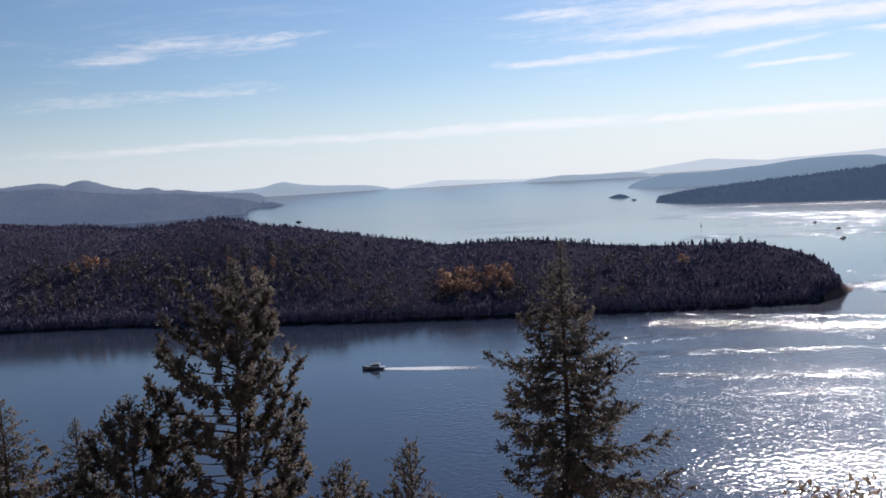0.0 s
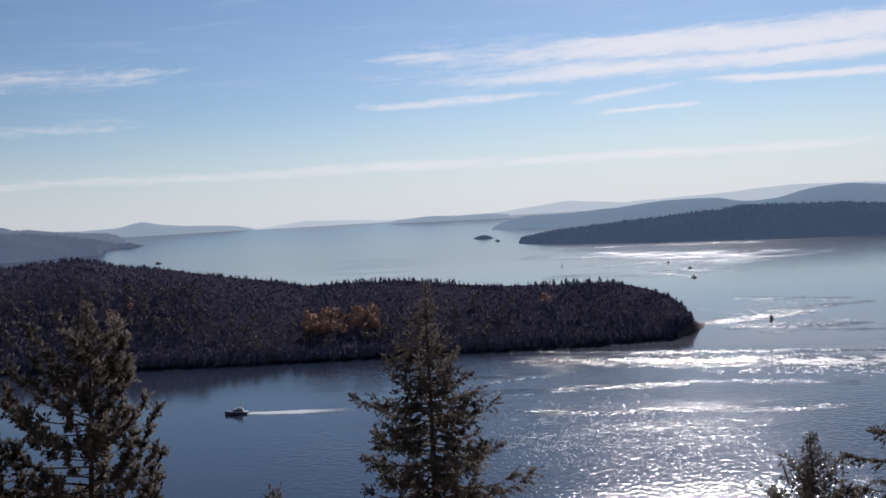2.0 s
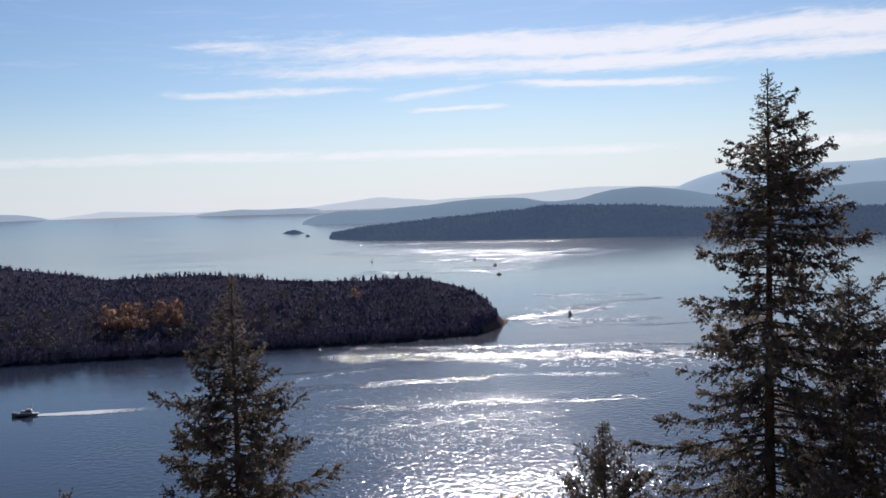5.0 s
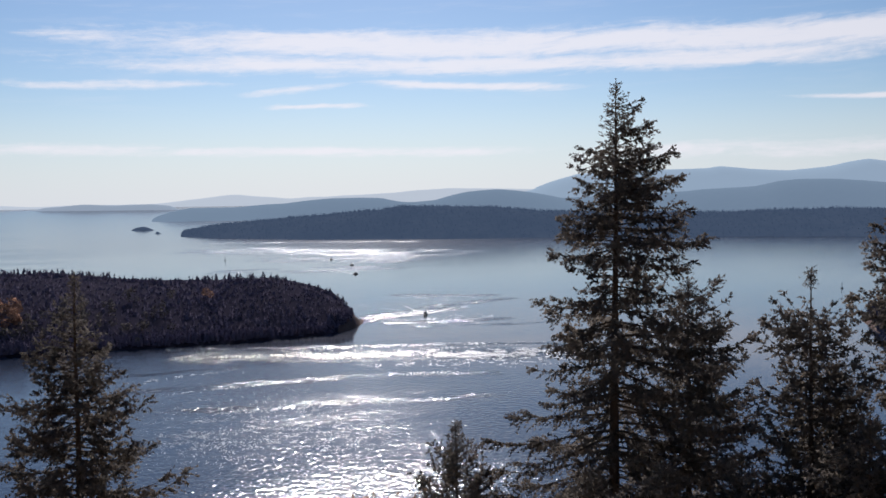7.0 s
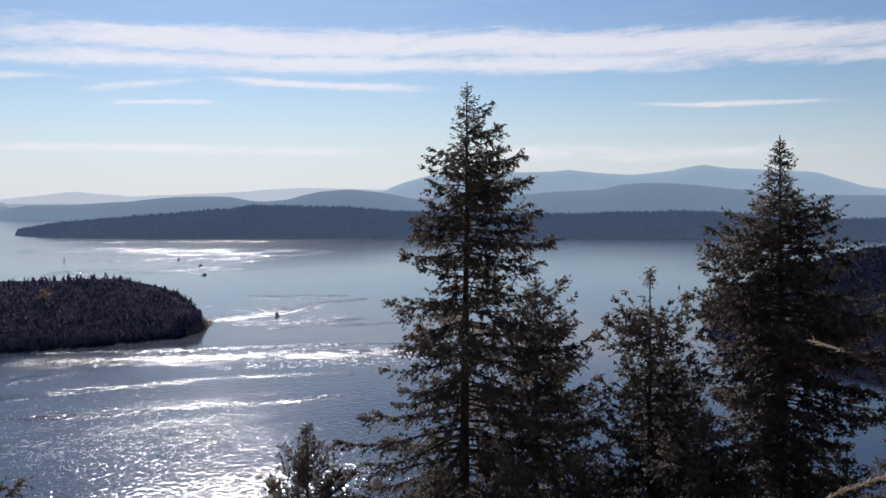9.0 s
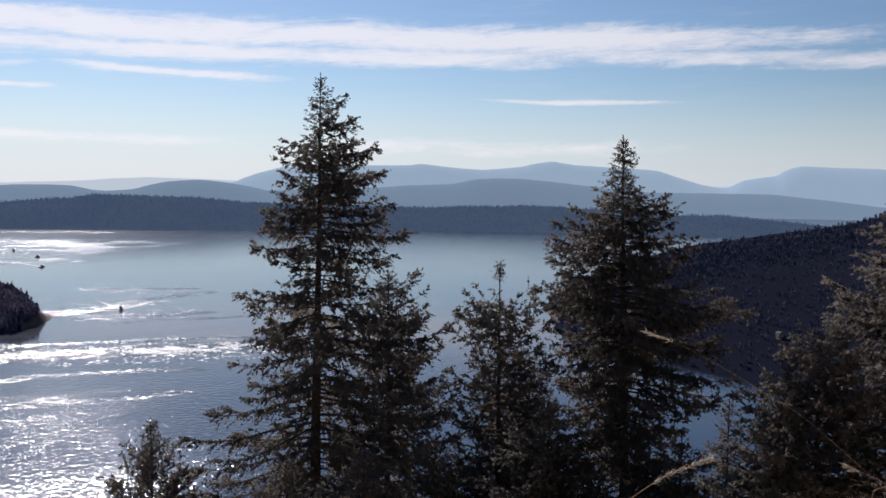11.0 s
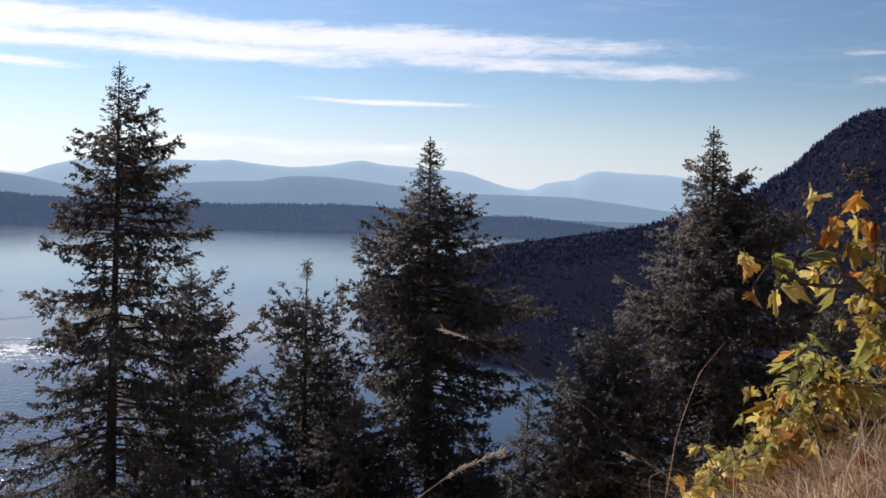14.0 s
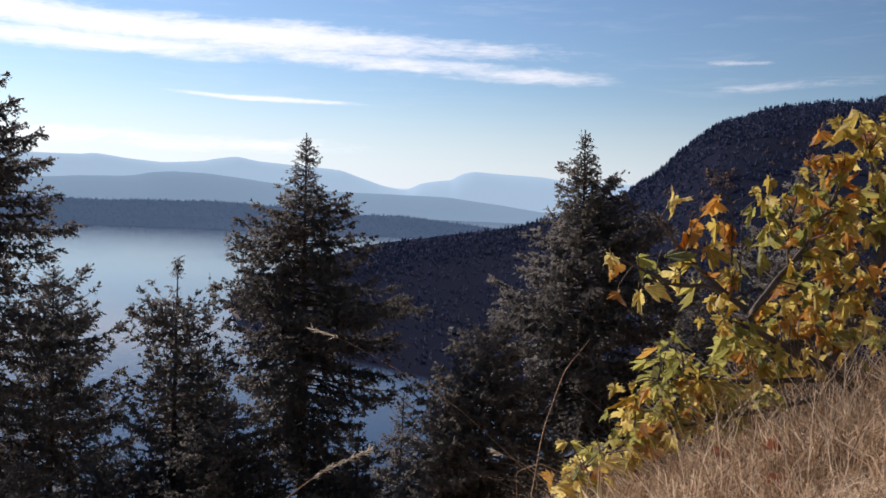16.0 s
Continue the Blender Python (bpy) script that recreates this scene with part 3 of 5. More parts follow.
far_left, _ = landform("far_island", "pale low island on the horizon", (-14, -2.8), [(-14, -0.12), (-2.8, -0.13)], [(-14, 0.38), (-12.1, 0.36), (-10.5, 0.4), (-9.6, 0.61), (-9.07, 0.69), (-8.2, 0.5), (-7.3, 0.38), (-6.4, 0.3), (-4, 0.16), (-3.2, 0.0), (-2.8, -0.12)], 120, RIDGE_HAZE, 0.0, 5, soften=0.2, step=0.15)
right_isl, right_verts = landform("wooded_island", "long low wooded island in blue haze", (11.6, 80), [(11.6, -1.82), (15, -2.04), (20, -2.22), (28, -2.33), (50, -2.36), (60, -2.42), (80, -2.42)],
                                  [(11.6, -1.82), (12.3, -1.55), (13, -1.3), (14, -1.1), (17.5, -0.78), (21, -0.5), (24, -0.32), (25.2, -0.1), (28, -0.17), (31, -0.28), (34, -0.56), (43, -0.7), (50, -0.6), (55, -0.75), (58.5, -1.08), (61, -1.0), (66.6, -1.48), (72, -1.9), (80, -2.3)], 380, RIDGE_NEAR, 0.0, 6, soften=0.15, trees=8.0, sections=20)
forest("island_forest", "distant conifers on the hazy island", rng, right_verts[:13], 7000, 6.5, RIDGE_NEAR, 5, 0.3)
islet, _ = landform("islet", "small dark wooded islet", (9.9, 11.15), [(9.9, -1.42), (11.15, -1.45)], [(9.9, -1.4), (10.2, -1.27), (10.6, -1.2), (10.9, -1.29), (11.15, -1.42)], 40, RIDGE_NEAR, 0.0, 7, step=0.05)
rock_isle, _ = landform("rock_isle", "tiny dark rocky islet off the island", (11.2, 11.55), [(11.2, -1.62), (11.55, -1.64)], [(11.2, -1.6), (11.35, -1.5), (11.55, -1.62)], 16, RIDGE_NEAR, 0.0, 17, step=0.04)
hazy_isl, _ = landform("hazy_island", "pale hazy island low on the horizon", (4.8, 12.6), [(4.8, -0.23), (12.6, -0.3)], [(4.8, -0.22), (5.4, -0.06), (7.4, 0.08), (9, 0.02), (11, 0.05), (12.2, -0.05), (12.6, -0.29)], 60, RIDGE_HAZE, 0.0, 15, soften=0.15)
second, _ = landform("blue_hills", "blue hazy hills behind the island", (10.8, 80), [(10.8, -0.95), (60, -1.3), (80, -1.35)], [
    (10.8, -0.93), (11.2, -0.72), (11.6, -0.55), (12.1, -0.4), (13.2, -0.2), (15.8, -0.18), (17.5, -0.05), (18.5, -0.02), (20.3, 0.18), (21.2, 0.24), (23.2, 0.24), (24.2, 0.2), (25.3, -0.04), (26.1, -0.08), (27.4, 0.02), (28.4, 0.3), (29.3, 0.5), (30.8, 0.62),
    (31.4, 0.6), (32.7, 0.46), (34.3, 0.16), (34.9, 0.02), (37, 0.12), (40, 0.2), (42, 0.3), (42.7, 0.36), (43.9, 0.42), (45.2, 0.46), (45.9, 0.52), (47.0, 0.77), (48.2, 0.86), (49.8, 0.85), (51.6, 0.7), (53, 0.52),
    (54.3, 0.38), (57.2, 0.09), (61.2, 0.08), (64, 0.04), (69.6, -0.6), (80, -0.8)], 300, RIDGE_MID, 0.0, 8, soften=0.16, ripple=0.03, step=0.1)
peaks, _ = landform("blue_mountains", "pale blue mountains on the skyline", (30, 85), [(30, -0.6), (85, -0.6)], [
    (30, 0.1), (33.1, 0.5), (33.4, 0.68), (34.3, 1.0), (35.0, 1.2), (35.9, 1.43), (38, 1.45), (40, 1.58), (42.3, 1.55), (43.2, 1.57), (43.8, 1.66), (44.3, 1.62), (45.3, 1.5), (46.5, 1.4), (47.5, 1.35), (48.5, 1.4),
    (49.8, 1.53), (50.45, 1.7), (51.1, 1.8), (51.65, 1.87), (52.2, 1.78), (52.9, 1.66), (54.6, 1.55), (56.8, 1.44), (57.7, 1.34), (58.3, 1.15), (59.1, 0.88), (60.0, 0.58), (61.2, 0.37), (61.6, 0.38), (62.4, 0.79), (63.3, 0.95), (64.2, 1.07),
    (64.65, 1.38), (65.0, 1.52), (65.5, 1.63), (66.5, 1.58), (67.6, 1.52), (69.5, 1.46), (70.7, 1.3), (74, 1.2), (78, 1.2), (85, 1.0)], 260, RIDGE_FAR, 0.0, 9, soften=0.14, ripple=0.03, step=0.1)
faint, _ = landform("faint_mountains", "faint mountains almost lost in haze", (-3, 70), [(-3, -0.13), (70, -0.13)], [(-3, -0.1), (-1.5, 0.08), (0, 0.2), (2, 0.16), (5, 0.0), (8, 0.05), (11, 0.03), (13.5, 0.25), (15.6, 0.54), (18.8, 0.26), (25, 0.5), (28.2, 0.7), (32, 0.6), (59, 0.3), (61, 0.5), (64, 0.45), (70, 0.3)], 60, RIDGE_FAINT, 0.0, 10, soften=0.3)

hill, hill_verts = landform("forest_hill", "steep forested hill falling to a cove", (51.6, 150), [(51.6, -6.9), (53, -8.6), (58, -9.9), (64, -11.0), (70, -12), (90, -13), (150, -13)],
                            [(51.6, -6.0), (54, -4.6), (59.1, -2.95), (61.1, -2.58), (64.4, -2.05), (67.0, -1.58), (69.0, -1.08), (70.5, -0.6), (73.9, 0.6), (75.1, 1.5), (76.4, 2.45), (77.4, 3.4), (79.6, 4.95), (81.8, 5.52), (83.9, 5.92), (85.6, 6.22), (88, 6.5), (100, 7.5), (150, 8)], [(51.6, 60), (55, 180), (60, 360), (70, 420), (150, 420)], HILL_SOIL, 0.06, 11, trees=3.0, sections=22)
SUNLESS_TILT = (-1.3, -0.45, 0.55)  # tilts shading normals off the sun, so the hill's trees look evenly shaded
forest("hill_forest", "dark conifers covering the steep hill", rng, hill_verts[:12], 14500, 6.8, HILL_NEEDLES_HAZED, tufts=22, slim=0.32, sink=4.1, slope=SUNLESS_TILT, keep=lambda p: np.degrees(np.arctan2(p[:, 0], p[:, 1])) < 97)
forest("ridge_conifers", "taller conifers scattered over the hill and its ridge", rng, hill_verts[6:13], 4600, 7.6, HILL_NEEDLES_HAZED, tufts=24, slim=0.26, sink=3.2, slope=SUNLESS_TILT, keep=lambda p: np.degrees(np.arctan2(p[:, 0], p[:, 1])) < 97)
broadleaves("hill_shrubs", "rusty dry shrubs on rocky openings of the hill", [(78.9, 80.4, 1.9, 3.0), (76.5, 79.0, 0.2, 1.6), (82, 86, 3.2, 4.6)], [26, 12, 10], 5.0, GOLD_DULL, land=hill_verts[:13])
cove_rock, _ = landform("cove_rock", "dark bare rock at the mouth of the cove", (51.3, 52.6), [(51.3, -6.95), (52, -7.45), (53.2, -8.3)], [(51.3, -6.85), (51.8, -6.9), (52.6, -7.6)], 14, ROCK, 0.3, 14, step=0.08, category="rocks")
shore_conifers("cove_conifers", "dark conifers at the mouth of the cove", (51.7, 54.5), [(51.6, -6.9), (53, -8.6), (58, -9.9)], (6, 8, 9), 300, HILL_NEEDLES_HAZED)


def bluff_height(x, y):
    """The slope that the camera stands on: up to the right and behind, falling steeply ahead."""
    up = (math.sin(radians(140)) * x + math.cos(radians(140)) * y)
    z = 78.35 + 0.40 * np.where(up > 0, up, up)
    d = math.sin(radians(55)) * x + math.cos(radians(55)) * y - 3.9
    soft = np.log1p(np.exp(np.clip(d * 1.5, -30, 30))) / 1.5
    soft = np.where(d > 15, d, soft)
    z = z - 0.75 * soft
    return z + 0.12 * wobble(x, y, 2.5, 21) + 0.8 * wobble(x, y, 14, 22) * np.clip(np.hypot(x, y) / 20 - 0.3, 0, 1)


def bluff():
    r = np.concatenate([np.linspace(0, 8, 60), np.geomspace(8.3, 260, 60)])
    az = np.arange(0, 360, 2.0)
    R, A = np.meshgrid(r, az, indexing="ij")
    x, y = polar(A, R)
    z = np.clip(bluff_height(x, y), -6, 150)
    ob = new("ground", mesh_of("ground", np.stack([x, y, z], -1).reshape(-1, 3), grid_faces(len(r), len(az), True), STRAW, True))
    return tagged(ob, "steep bluff of dry straw-coloured grass", "ground", kind="structure")


bluff()


# ---- things ----
def part(name, data, parent, label=""):
    ob = new(name, data)
    ob.parent = parent
    return tagged(ob, label)


def tubes(paths, radii, sides=5):
    """Round rods along paths (n, k, 3) with radii (n, k)."""
    n, k = paths.shape[:2]
    d = np.gradient(paths, axis=1)
    d /= np.linalg.norm(d, axis=2, keepdims=True) + 1e-9
    ref = np.where(np.abs(d[..., 2:3]) > 0.9, [1.0, 0, 0], [0, 0, 1.0])
    u = np.cross(d, ref)
    u /= np.linalg.norm(u, axis=2, keepdims=True) + 1e-9
    w = np.cross(d, u)
    t = np.arange(sides) / sides * 2 * math.pi
    ring = u[:, :, None] * np.cos(t)[:, None] + w[:, :, None] * np.sin(t)[:, None]
    v = paths[:, :, None] + ring * radii[:, :, None, None]
    base = grid_faces(k, sides, True)
    f = (base[None] + (np.arange(n) * k * sides)[:, None, None]).reshape(-1, 4)
    return v.reshape(-1, 3), f


def blades(rng, at, along, length, width):
    """Small pointed leaves, one face each: at (n, 3), pointing along (n, 3)."""
    n = len(at)
    along = along / (np.linalg.norm(along, axis=1, keepdims=True) + 1e-9)
    side = np.cross(along, rng.normal(0, 1, (n, 3)))
    side /= np.linalg.norm(side, axis=1, keepdims=True) + 1e-9
    length, width = np.reshape(length, (-1, 1)), np.reshape(width, (-1, 1))
    v = np.stack([at + side * width, at - side * width, at + along * length], 1)
    return v.reshape(-1, 3), np.arange(3 * n).reshape(-1, 3)


def conifer(label, az, r, tip_el, seed, wide, lean=0.0, droop=0.35, dense=1.0, floor_el=-20.0, tuft=1.0, bare=(0, 0), upturn=0.25, ragged=0.3, lifted=1.0, brush=False):
    """A fir on the slope: a tapered trunk, separate drooping boughs, and twigs of short needles that hang in clumps along them.
    wide: (metres below the tip, reach to one side, reach to the other) of the crown's outline. brush: upswept, bushy bough ends."""
    rng = np.random.default_rng(seed)
    x, y = polar(np.array(az), r)
    tip = EYE + r * math.tan(radians(tip_el)) + 0.2
    ground = float(bluff_height(np.array(x), np.array(y)))
    tall = max(tip - ground, 3.0)
    tree = new("fir_tree")
    tree.location = (x, y, ground - 0.2)
    tagged(tree, label, "tree", "firs on the bluff")
    side = np.array([math.cos(radians(az)), -math.sin(radians(az)), 0])

    def axis(h):
        sway = 0.05 * np.clip((tall - h) / 2, 0, 1)
        return np.stack([side[0] * (h - tall) * lean + sway * np.sin(h * 0.5 + seed), side[1] * (h - tall) * lean + sway * np.cos(h * 0.4 + seed), h], -1)

    h = np.linspace(0, tall, 30)
    trunk_r = 0.0145 * (tall - h) ** 0.95 + 0.008
    v, f = tubes(axis(h)[None], trunk_r[None], 9)
    part("trunk", mesh_of("trunk", v, f, BARK, True), tree, "dark grey-brown bark")
    ws, left, right = np.array(wide).T
    deepest = min(tall * 0.9, tip - (EYE + r * math.tan(radians(floor_el))) + 1.0)
    at, down = [], 0.02 if bare[1] else 0.15
    while down < deepest:
        if not bare[0] < down < bare[1]:
            at.append(down)
        down += rng.uniform(0.3, 1.7) * (0.026 + 0.0024 * down) / dense * (1.2 if brush else 1.0)
    at = np.array(at)
    n = len(at)
    turn = np.arange(n) * 2.399 + rng.uniform(-0.6, 0.6, n)
    share = np.clip(0.5 + 0.9 * (np.cos(turn) * side[0] + np.sin(turn) * side[1]), 0, 1)
    rise = np.interp(at, [0, 0.6, 1.5, 4, 9], [1.1, 0.6, 0.34, 0.12, -0.06]) * np.where(at < bare[0], 1.4, lifted) + rng.normal(0, 0.08, n)
    size = np.where(rng.random(n) < 0.6, rng.uniform(0.86, 1.0, n), rng.uniform(1 - 2 * ragged, 0.86, n))
    reach = np.full(n, 0.5)
    for _ in range(3):  # each bough's end lies on the outline at its own height
        ends = np.clip(at - reach * (rise - 0.8 * droop + upturn), 0.0, None)
        full = np.interp(ends, ws, left) * (1 - share) + np.interp(ends, ws, right) * share
        reach = np.maximum(full * size * np.interp(at, [0, 3, 6], [1.3, 1.2, 1.1]), 0.08)
    k = 9
    s = np.linspace(0, 1, k)
    out = reach[:, None] * s
    lift = out * rise[:, None] - droop * out * s * 0.8 + upturn * reach[:, None] * s**4
    bend = rng.normal(0, 0.16, (n, 1)) * s * s
    root = axis(tall - at)
    path = np.stack([root[:, :1] + out * np.cos(turn[:, None] + bend), root[:, 1:2] + out * np.sin(turn[:, None] + bend), root[:, 2:] + lift], -1)
    v, f = tubes(path, (0.005 + 0.010 * reach[:, None]) * (1 - 0.85 * s), 4)
    tagged(part("limbwork", mesh_of("limbwork", v, f, BARK, True), tree), kind="stuff")
    # twigs, thicker and thinner by turns along each bough, the inner part bare on the long ones
    count = np.maximum(5, (reach * (40 if brush else 34)).astype(int))
    b = np.repeat(np.arange(n), count)
    inner = np.clip(0.04 + 0.05 * reach, 0, 0.14) if not brush else np.clip(0.1 + 0.25 * reach, 0, 0.5)
    q = inner[b] + (1 - inner[b]) * rng.random(len(b)) ** (0.75 if brush else 0.95)
    lump = 0.5 + 0.5 * np.sin(6.2832 * q * reach[b] / (0.30 + 0.25 * rng.random(n)[b]) + rng.uniform(0, 6.28, n)[b])
    keep = (rng.random(len(b)) < 0.06 + 0.94 * lump) | (q > 0.9) | (reach[b] < 0.3)
    b, q = b[keep], q[keep]
    m = len(b)
    i = np.minimum((q * (k - 1)).astype(int), k - 2)
    fr = (q * (k - 1) - i)[:, None]
    start = path[b, i] * (1 - fr) + path[b, i + 1] * fr
    fwd = path[b, i + 1] - path[b, i]
    fwd /= np.linalg.norm(fwd, axis=1, keepdims=True)
    across = np.cross(fwd, [0, 0, 1.0])
    across /= np.linalg.norm(across, axis=1, keepdims=True) + 1e-9
    flip = np.where(rng.random(m) < 0.5, -1.0, 1.0)[:, None]
    if brush:
        twig = fwd * rng.uniform(0.4, 1.0, (m, 1)) + rng.normal(0, 0.55, (m, 3)) + [0, 0, 0.35]
        tl = rng.uniform(0.12, 0.30, m) * np.clip(0.4 + reach[b], 0.4, 1.0)
    else:
        twig = fwd * rng.uniform(0.5, 1.0, (m, 1)) + across * flip * rng.uniform(0.1, 0.85, (m, 1)) + rng.normal(0, 1, (m, 3)) * [0.22, 0.22, 0.34] + [0, 0, -0.24]
        tl = np.clip(0.10 + 0.21 * reach[b] * (1.2 - 0.85 * q), 0.07, 0.38) * rng.uniform(0.6, 1.25, m)
    twig /= np.linalg.norm(twig, axis=1, keepdims=True)
    per = np.maximum(4, (tl / 0.0235).astype(int))
    w = np.repeat(np.arange(m), per)
    t = rng.random(len(w)) * tl[w]
    pts = start[w] + twig[w] * t[:, None] + np.array([0, 0, -0.5]) * (t * t)[:, None] + rng.normal(0, 0.006, (len(w), 3))
    aim = twig[w] * 0.8 + rng.normal(0, 0.6, (len(w), 3))
    lead = axis(tall - rng.uniform(-0.04, 0.4, 60))
    pts, aim = np.concatenate([pts, lead]), np.concatenate([aim, rng.normal(0, 0.4, (60, 3)) + [0, 0, 0.7]])
    scale = tuft * np.concatenate([np.clip(0.5 + 0.5 * reach[b][w], 0.55, 1.0), np.full(60, 0.55)])
    v, f = blades(rng, pts, aim, rng.uniform(0.05, 0.10, len(pts)) * scale, rng.uniform(0.022, 0.036, len(pts)) * scale)
    soft = pts - axis(np.clip(pts[:, 2], 0, tall))
    soft[:, 2] = 0.0
    soft = soft / (np.linalg.norm(soft, axis=1, keepdims=True) + 1e-6) * 0.7 + [0, 0, 0.45] + rng.normal(0, 0.3, (len(pts), 3))
    soft = np.repeat(soft / np.linalg.norm(soft, axis=1, keepdims=True), 3, 0)
    tagged(part("crown", mesh_of("crown", v, f, NEEDLES, True, soft), tree, "dark green needle sprays"), kind="stuff")
    return tree


FIR = "tall dark green Douglas fir on the steep bluff"
SMALL = "top of a small dark fir below the bluff"
conifer(FIR, 38.0, 26, 6.75, 4, [
    (0, 0.05, 0.05), (0.25, 0.11, 0.2), (0.5, 0.2, 0.55), (1.0, 0.33, 0.72), (1.4, 0.38, 0.98), (1.78, 0.4, 0.95), (1.9, 0.97, 1.28), (2.3, 0.95, 1.35), (2.5, 0.88, 1.58), (3.1, 1.17, 1.8), (3.4, 1.55, 1.85),
    (3.7, 1.5, 1.65), (4.05, 1.97, 1.9), (4.3, 1.93, 2.42), (4.7, 1.45, 2.05), (4.9, 1.2, 1.6), (5.15, 0.8, 1.6), (5.45, 1.3, 2.0), (5.65, 1.8, 2.6), (5.85, 2.1, 2.45), (6.25, 2.4, 2.1), (6.8, 2.05, 2.85),
    (7.05, 1.4, 2.95), (7.3, 1.75, 3.0), (7.6, 2.22, 3.08), (8.1, 2.05, 3.2), (8.5, 1.75, 3.15), (8.9, 2.5, 3.3), (9.7, 3.2, 2.8), (10.2, 2.85, 2.8), (11.3, 2.9, 3.0), (16, 3.6, 3.6)], 0.012)
conifer("dark green pine with bushy upswept bough ends", -12.25, 25, -3.75, 1, [
    (0, 0.12, 0.12), (0.15, 0.18, 0.17), (0.55, 0.3, 0.58), (0.8, 0.4, 0.8), (0.95, 1.2, 0.9), (1.3, 1.15, 0.82), (1.65, 1.0, 0.9), (1.78, 1.75, 1.0), (2.05, 1.7, 1.05), (2.45, 1.88, 1.45), (2.75, 1.75, 1.5),
    (2.95, 1.5, 1.95), (3.2, 2.3, 1.9), (3.5, 2.28, 1.4), (3.85, 1.9, 1.7), (4.1, 1.6, 1.7), (4.4, 1.8, 1.9), (4.9, 2.3, 2.0), (6.2, 2.4, 2.1), (10, 2.6, 2.4)], 0.03, droop=0.2, upturn=0.5, brush=True, tuft=1.25)
conifer(FIR, 6.95, 25, -3.65, 2, [
    (0, 0.05, 0.05), (0.3, 0.05, 0.07), (0.5, 0.22, 0.18), (0.9, 0.44, 0.3), (1.1, 0.44, 0.2), (1.46, 0.66, 0.55), (1.95, 1.05, 0.75), (2.12, 1.0, 0.95), (2.55, 0.75, 1.12), (2.85, 1.05, 1.05), (3.1, 1.74, 1.5),
    (3.5, 1.75, 1.52), (3.9, 1.4, 1.4), (4.1, 1.88, 1.52), (4.4, 1.55, 1.6), (4.75, 2.4, 1.9), (5.05, 2.15, 2.45), (5.5, 1.85, 2.9), (5.85, 1.9, 2.7), (6.2, 1.5, 2.9), (10, 3, 3)], 0.02, upturn=0.35)
conifer(SMALL, 28.35, 20, -12.95, 3, [(0, 0.03, 0.03), (0.4, 0.24, 0.24), (0.6, 0.5, 0.4), (0.75, 0.4, 0.5), (1.1, 0.62, 0.66), (1.6, 0.8, 0.78), (5, 1.6, 1.6)], upturn=0.4, droop=0.2, brush=True, dense=1.5)
conifer("fir with a bare broken leader and flat bushy crown", 48.6, 24, -4.3, 5, [
    (0, 0.05, 0.06), (0.13, 0.16, 0.16), (0.35, 0.13, 0.18), (0.55, 0.07, 0.07), (0.78, 0.03, 0.03), (0.87, 0.74, 0.63), (1.08, 0.94, 0.8), (1.42, 1.05, 1.15), (1.7, 1.32, 1.08), (1.9, 1.05, 0.8),
    (2.1, 0.95, 1.15), (2.43, 1.0, 1.45), (2.7, 1.28, 1.2), (2.9, 1.15, 1.0), (3.25, 1.08, 1.15), (3.8, 1.1, 1.1), (8, 2.2, 2.2)], bare=(0.42, 0.9), upturn=0.35, droop=0.1, lifted=0.6)
conifer(FIR, 55.62, 24, 3.3, 6, [
    (0, 0.05, 0.05), (0.14, 0.07, 0.07), (0.42, 0.21, 0.28), (0.63, 0.25, 0.31), (0.85, 0.31, 0.17), (1.05, 0.47, 0.25), (1.4, 0.76, 0.60), (1.68, 0.80, 1.32), (1.82, 1.26, 1.20), (1.97, 0.78, 1.08), (2.1, 0.92, 0.84),
    (2.25, 1.68, 1.08), (2.5, 1.68, 1.66), (2.67, 1.68, 1.44), (3.0, 1.66, 1.20), (3.35, 1.44, 1.20), (3.5, 2.40, 2.34), (3.7, 2.04, 2.22), (3.9, 1.80, 2.16), (4.08, 2.10, 2.82), (4.5, 1.44, 1.86), (4.78, 1.68, 2.76), (5.2, 1.86, 1.68),
    (5.83, 1.62, 2.70), (6.2, 1.80, 2.34), (6.6, 2.16, 1.56), (7.3, 2.52, 1.32), (12, 3.36, 2.88)], -0.02, dense=1.5, droop=0.42)
conifer(FIR, 71.85, 22, 4.2, 7, [
    (0, 0.05, 0.05), (0.18, 0.08, 0.1), (0.5, 0.15, 0.2), (0.75, 0.5, 0.35), (0.85, 0.62, 0.6), (0.95, 0.55, 0.74), (1.25, 0.56, 0.87), (1.5, 0.56, 0.90), (1.65, 0.65, 1.01), (1.85, 0.78, 1.46), (2.1, 0.84, 1.57),
    (2.35, 1.21, 1.90), (2.85, 1.18, 2.13), (3.1, 1.40, 2.13), (3.55, 2.07, 2.24), (4.1, 1.96, 1.68), (4.7, 1.57, 1.90), (5.5, 2.02, 2.24), (8, 2.91, 3.14)], -0.04, dense=1.5)
conifer("bushy young fir below the bluff", 66.6, 19, -7.4, 8, [(0, 0.3, 0.4), (0.3, 0.6, 0.75), (0.65, 0.78, 0.9), (1.1, 1.0, 1.1), (1.7, 1.2, 1.3), (2.8, 1.4, 1.5), (6, 1.8, 2)], upturn=0.2, dense=1.3)
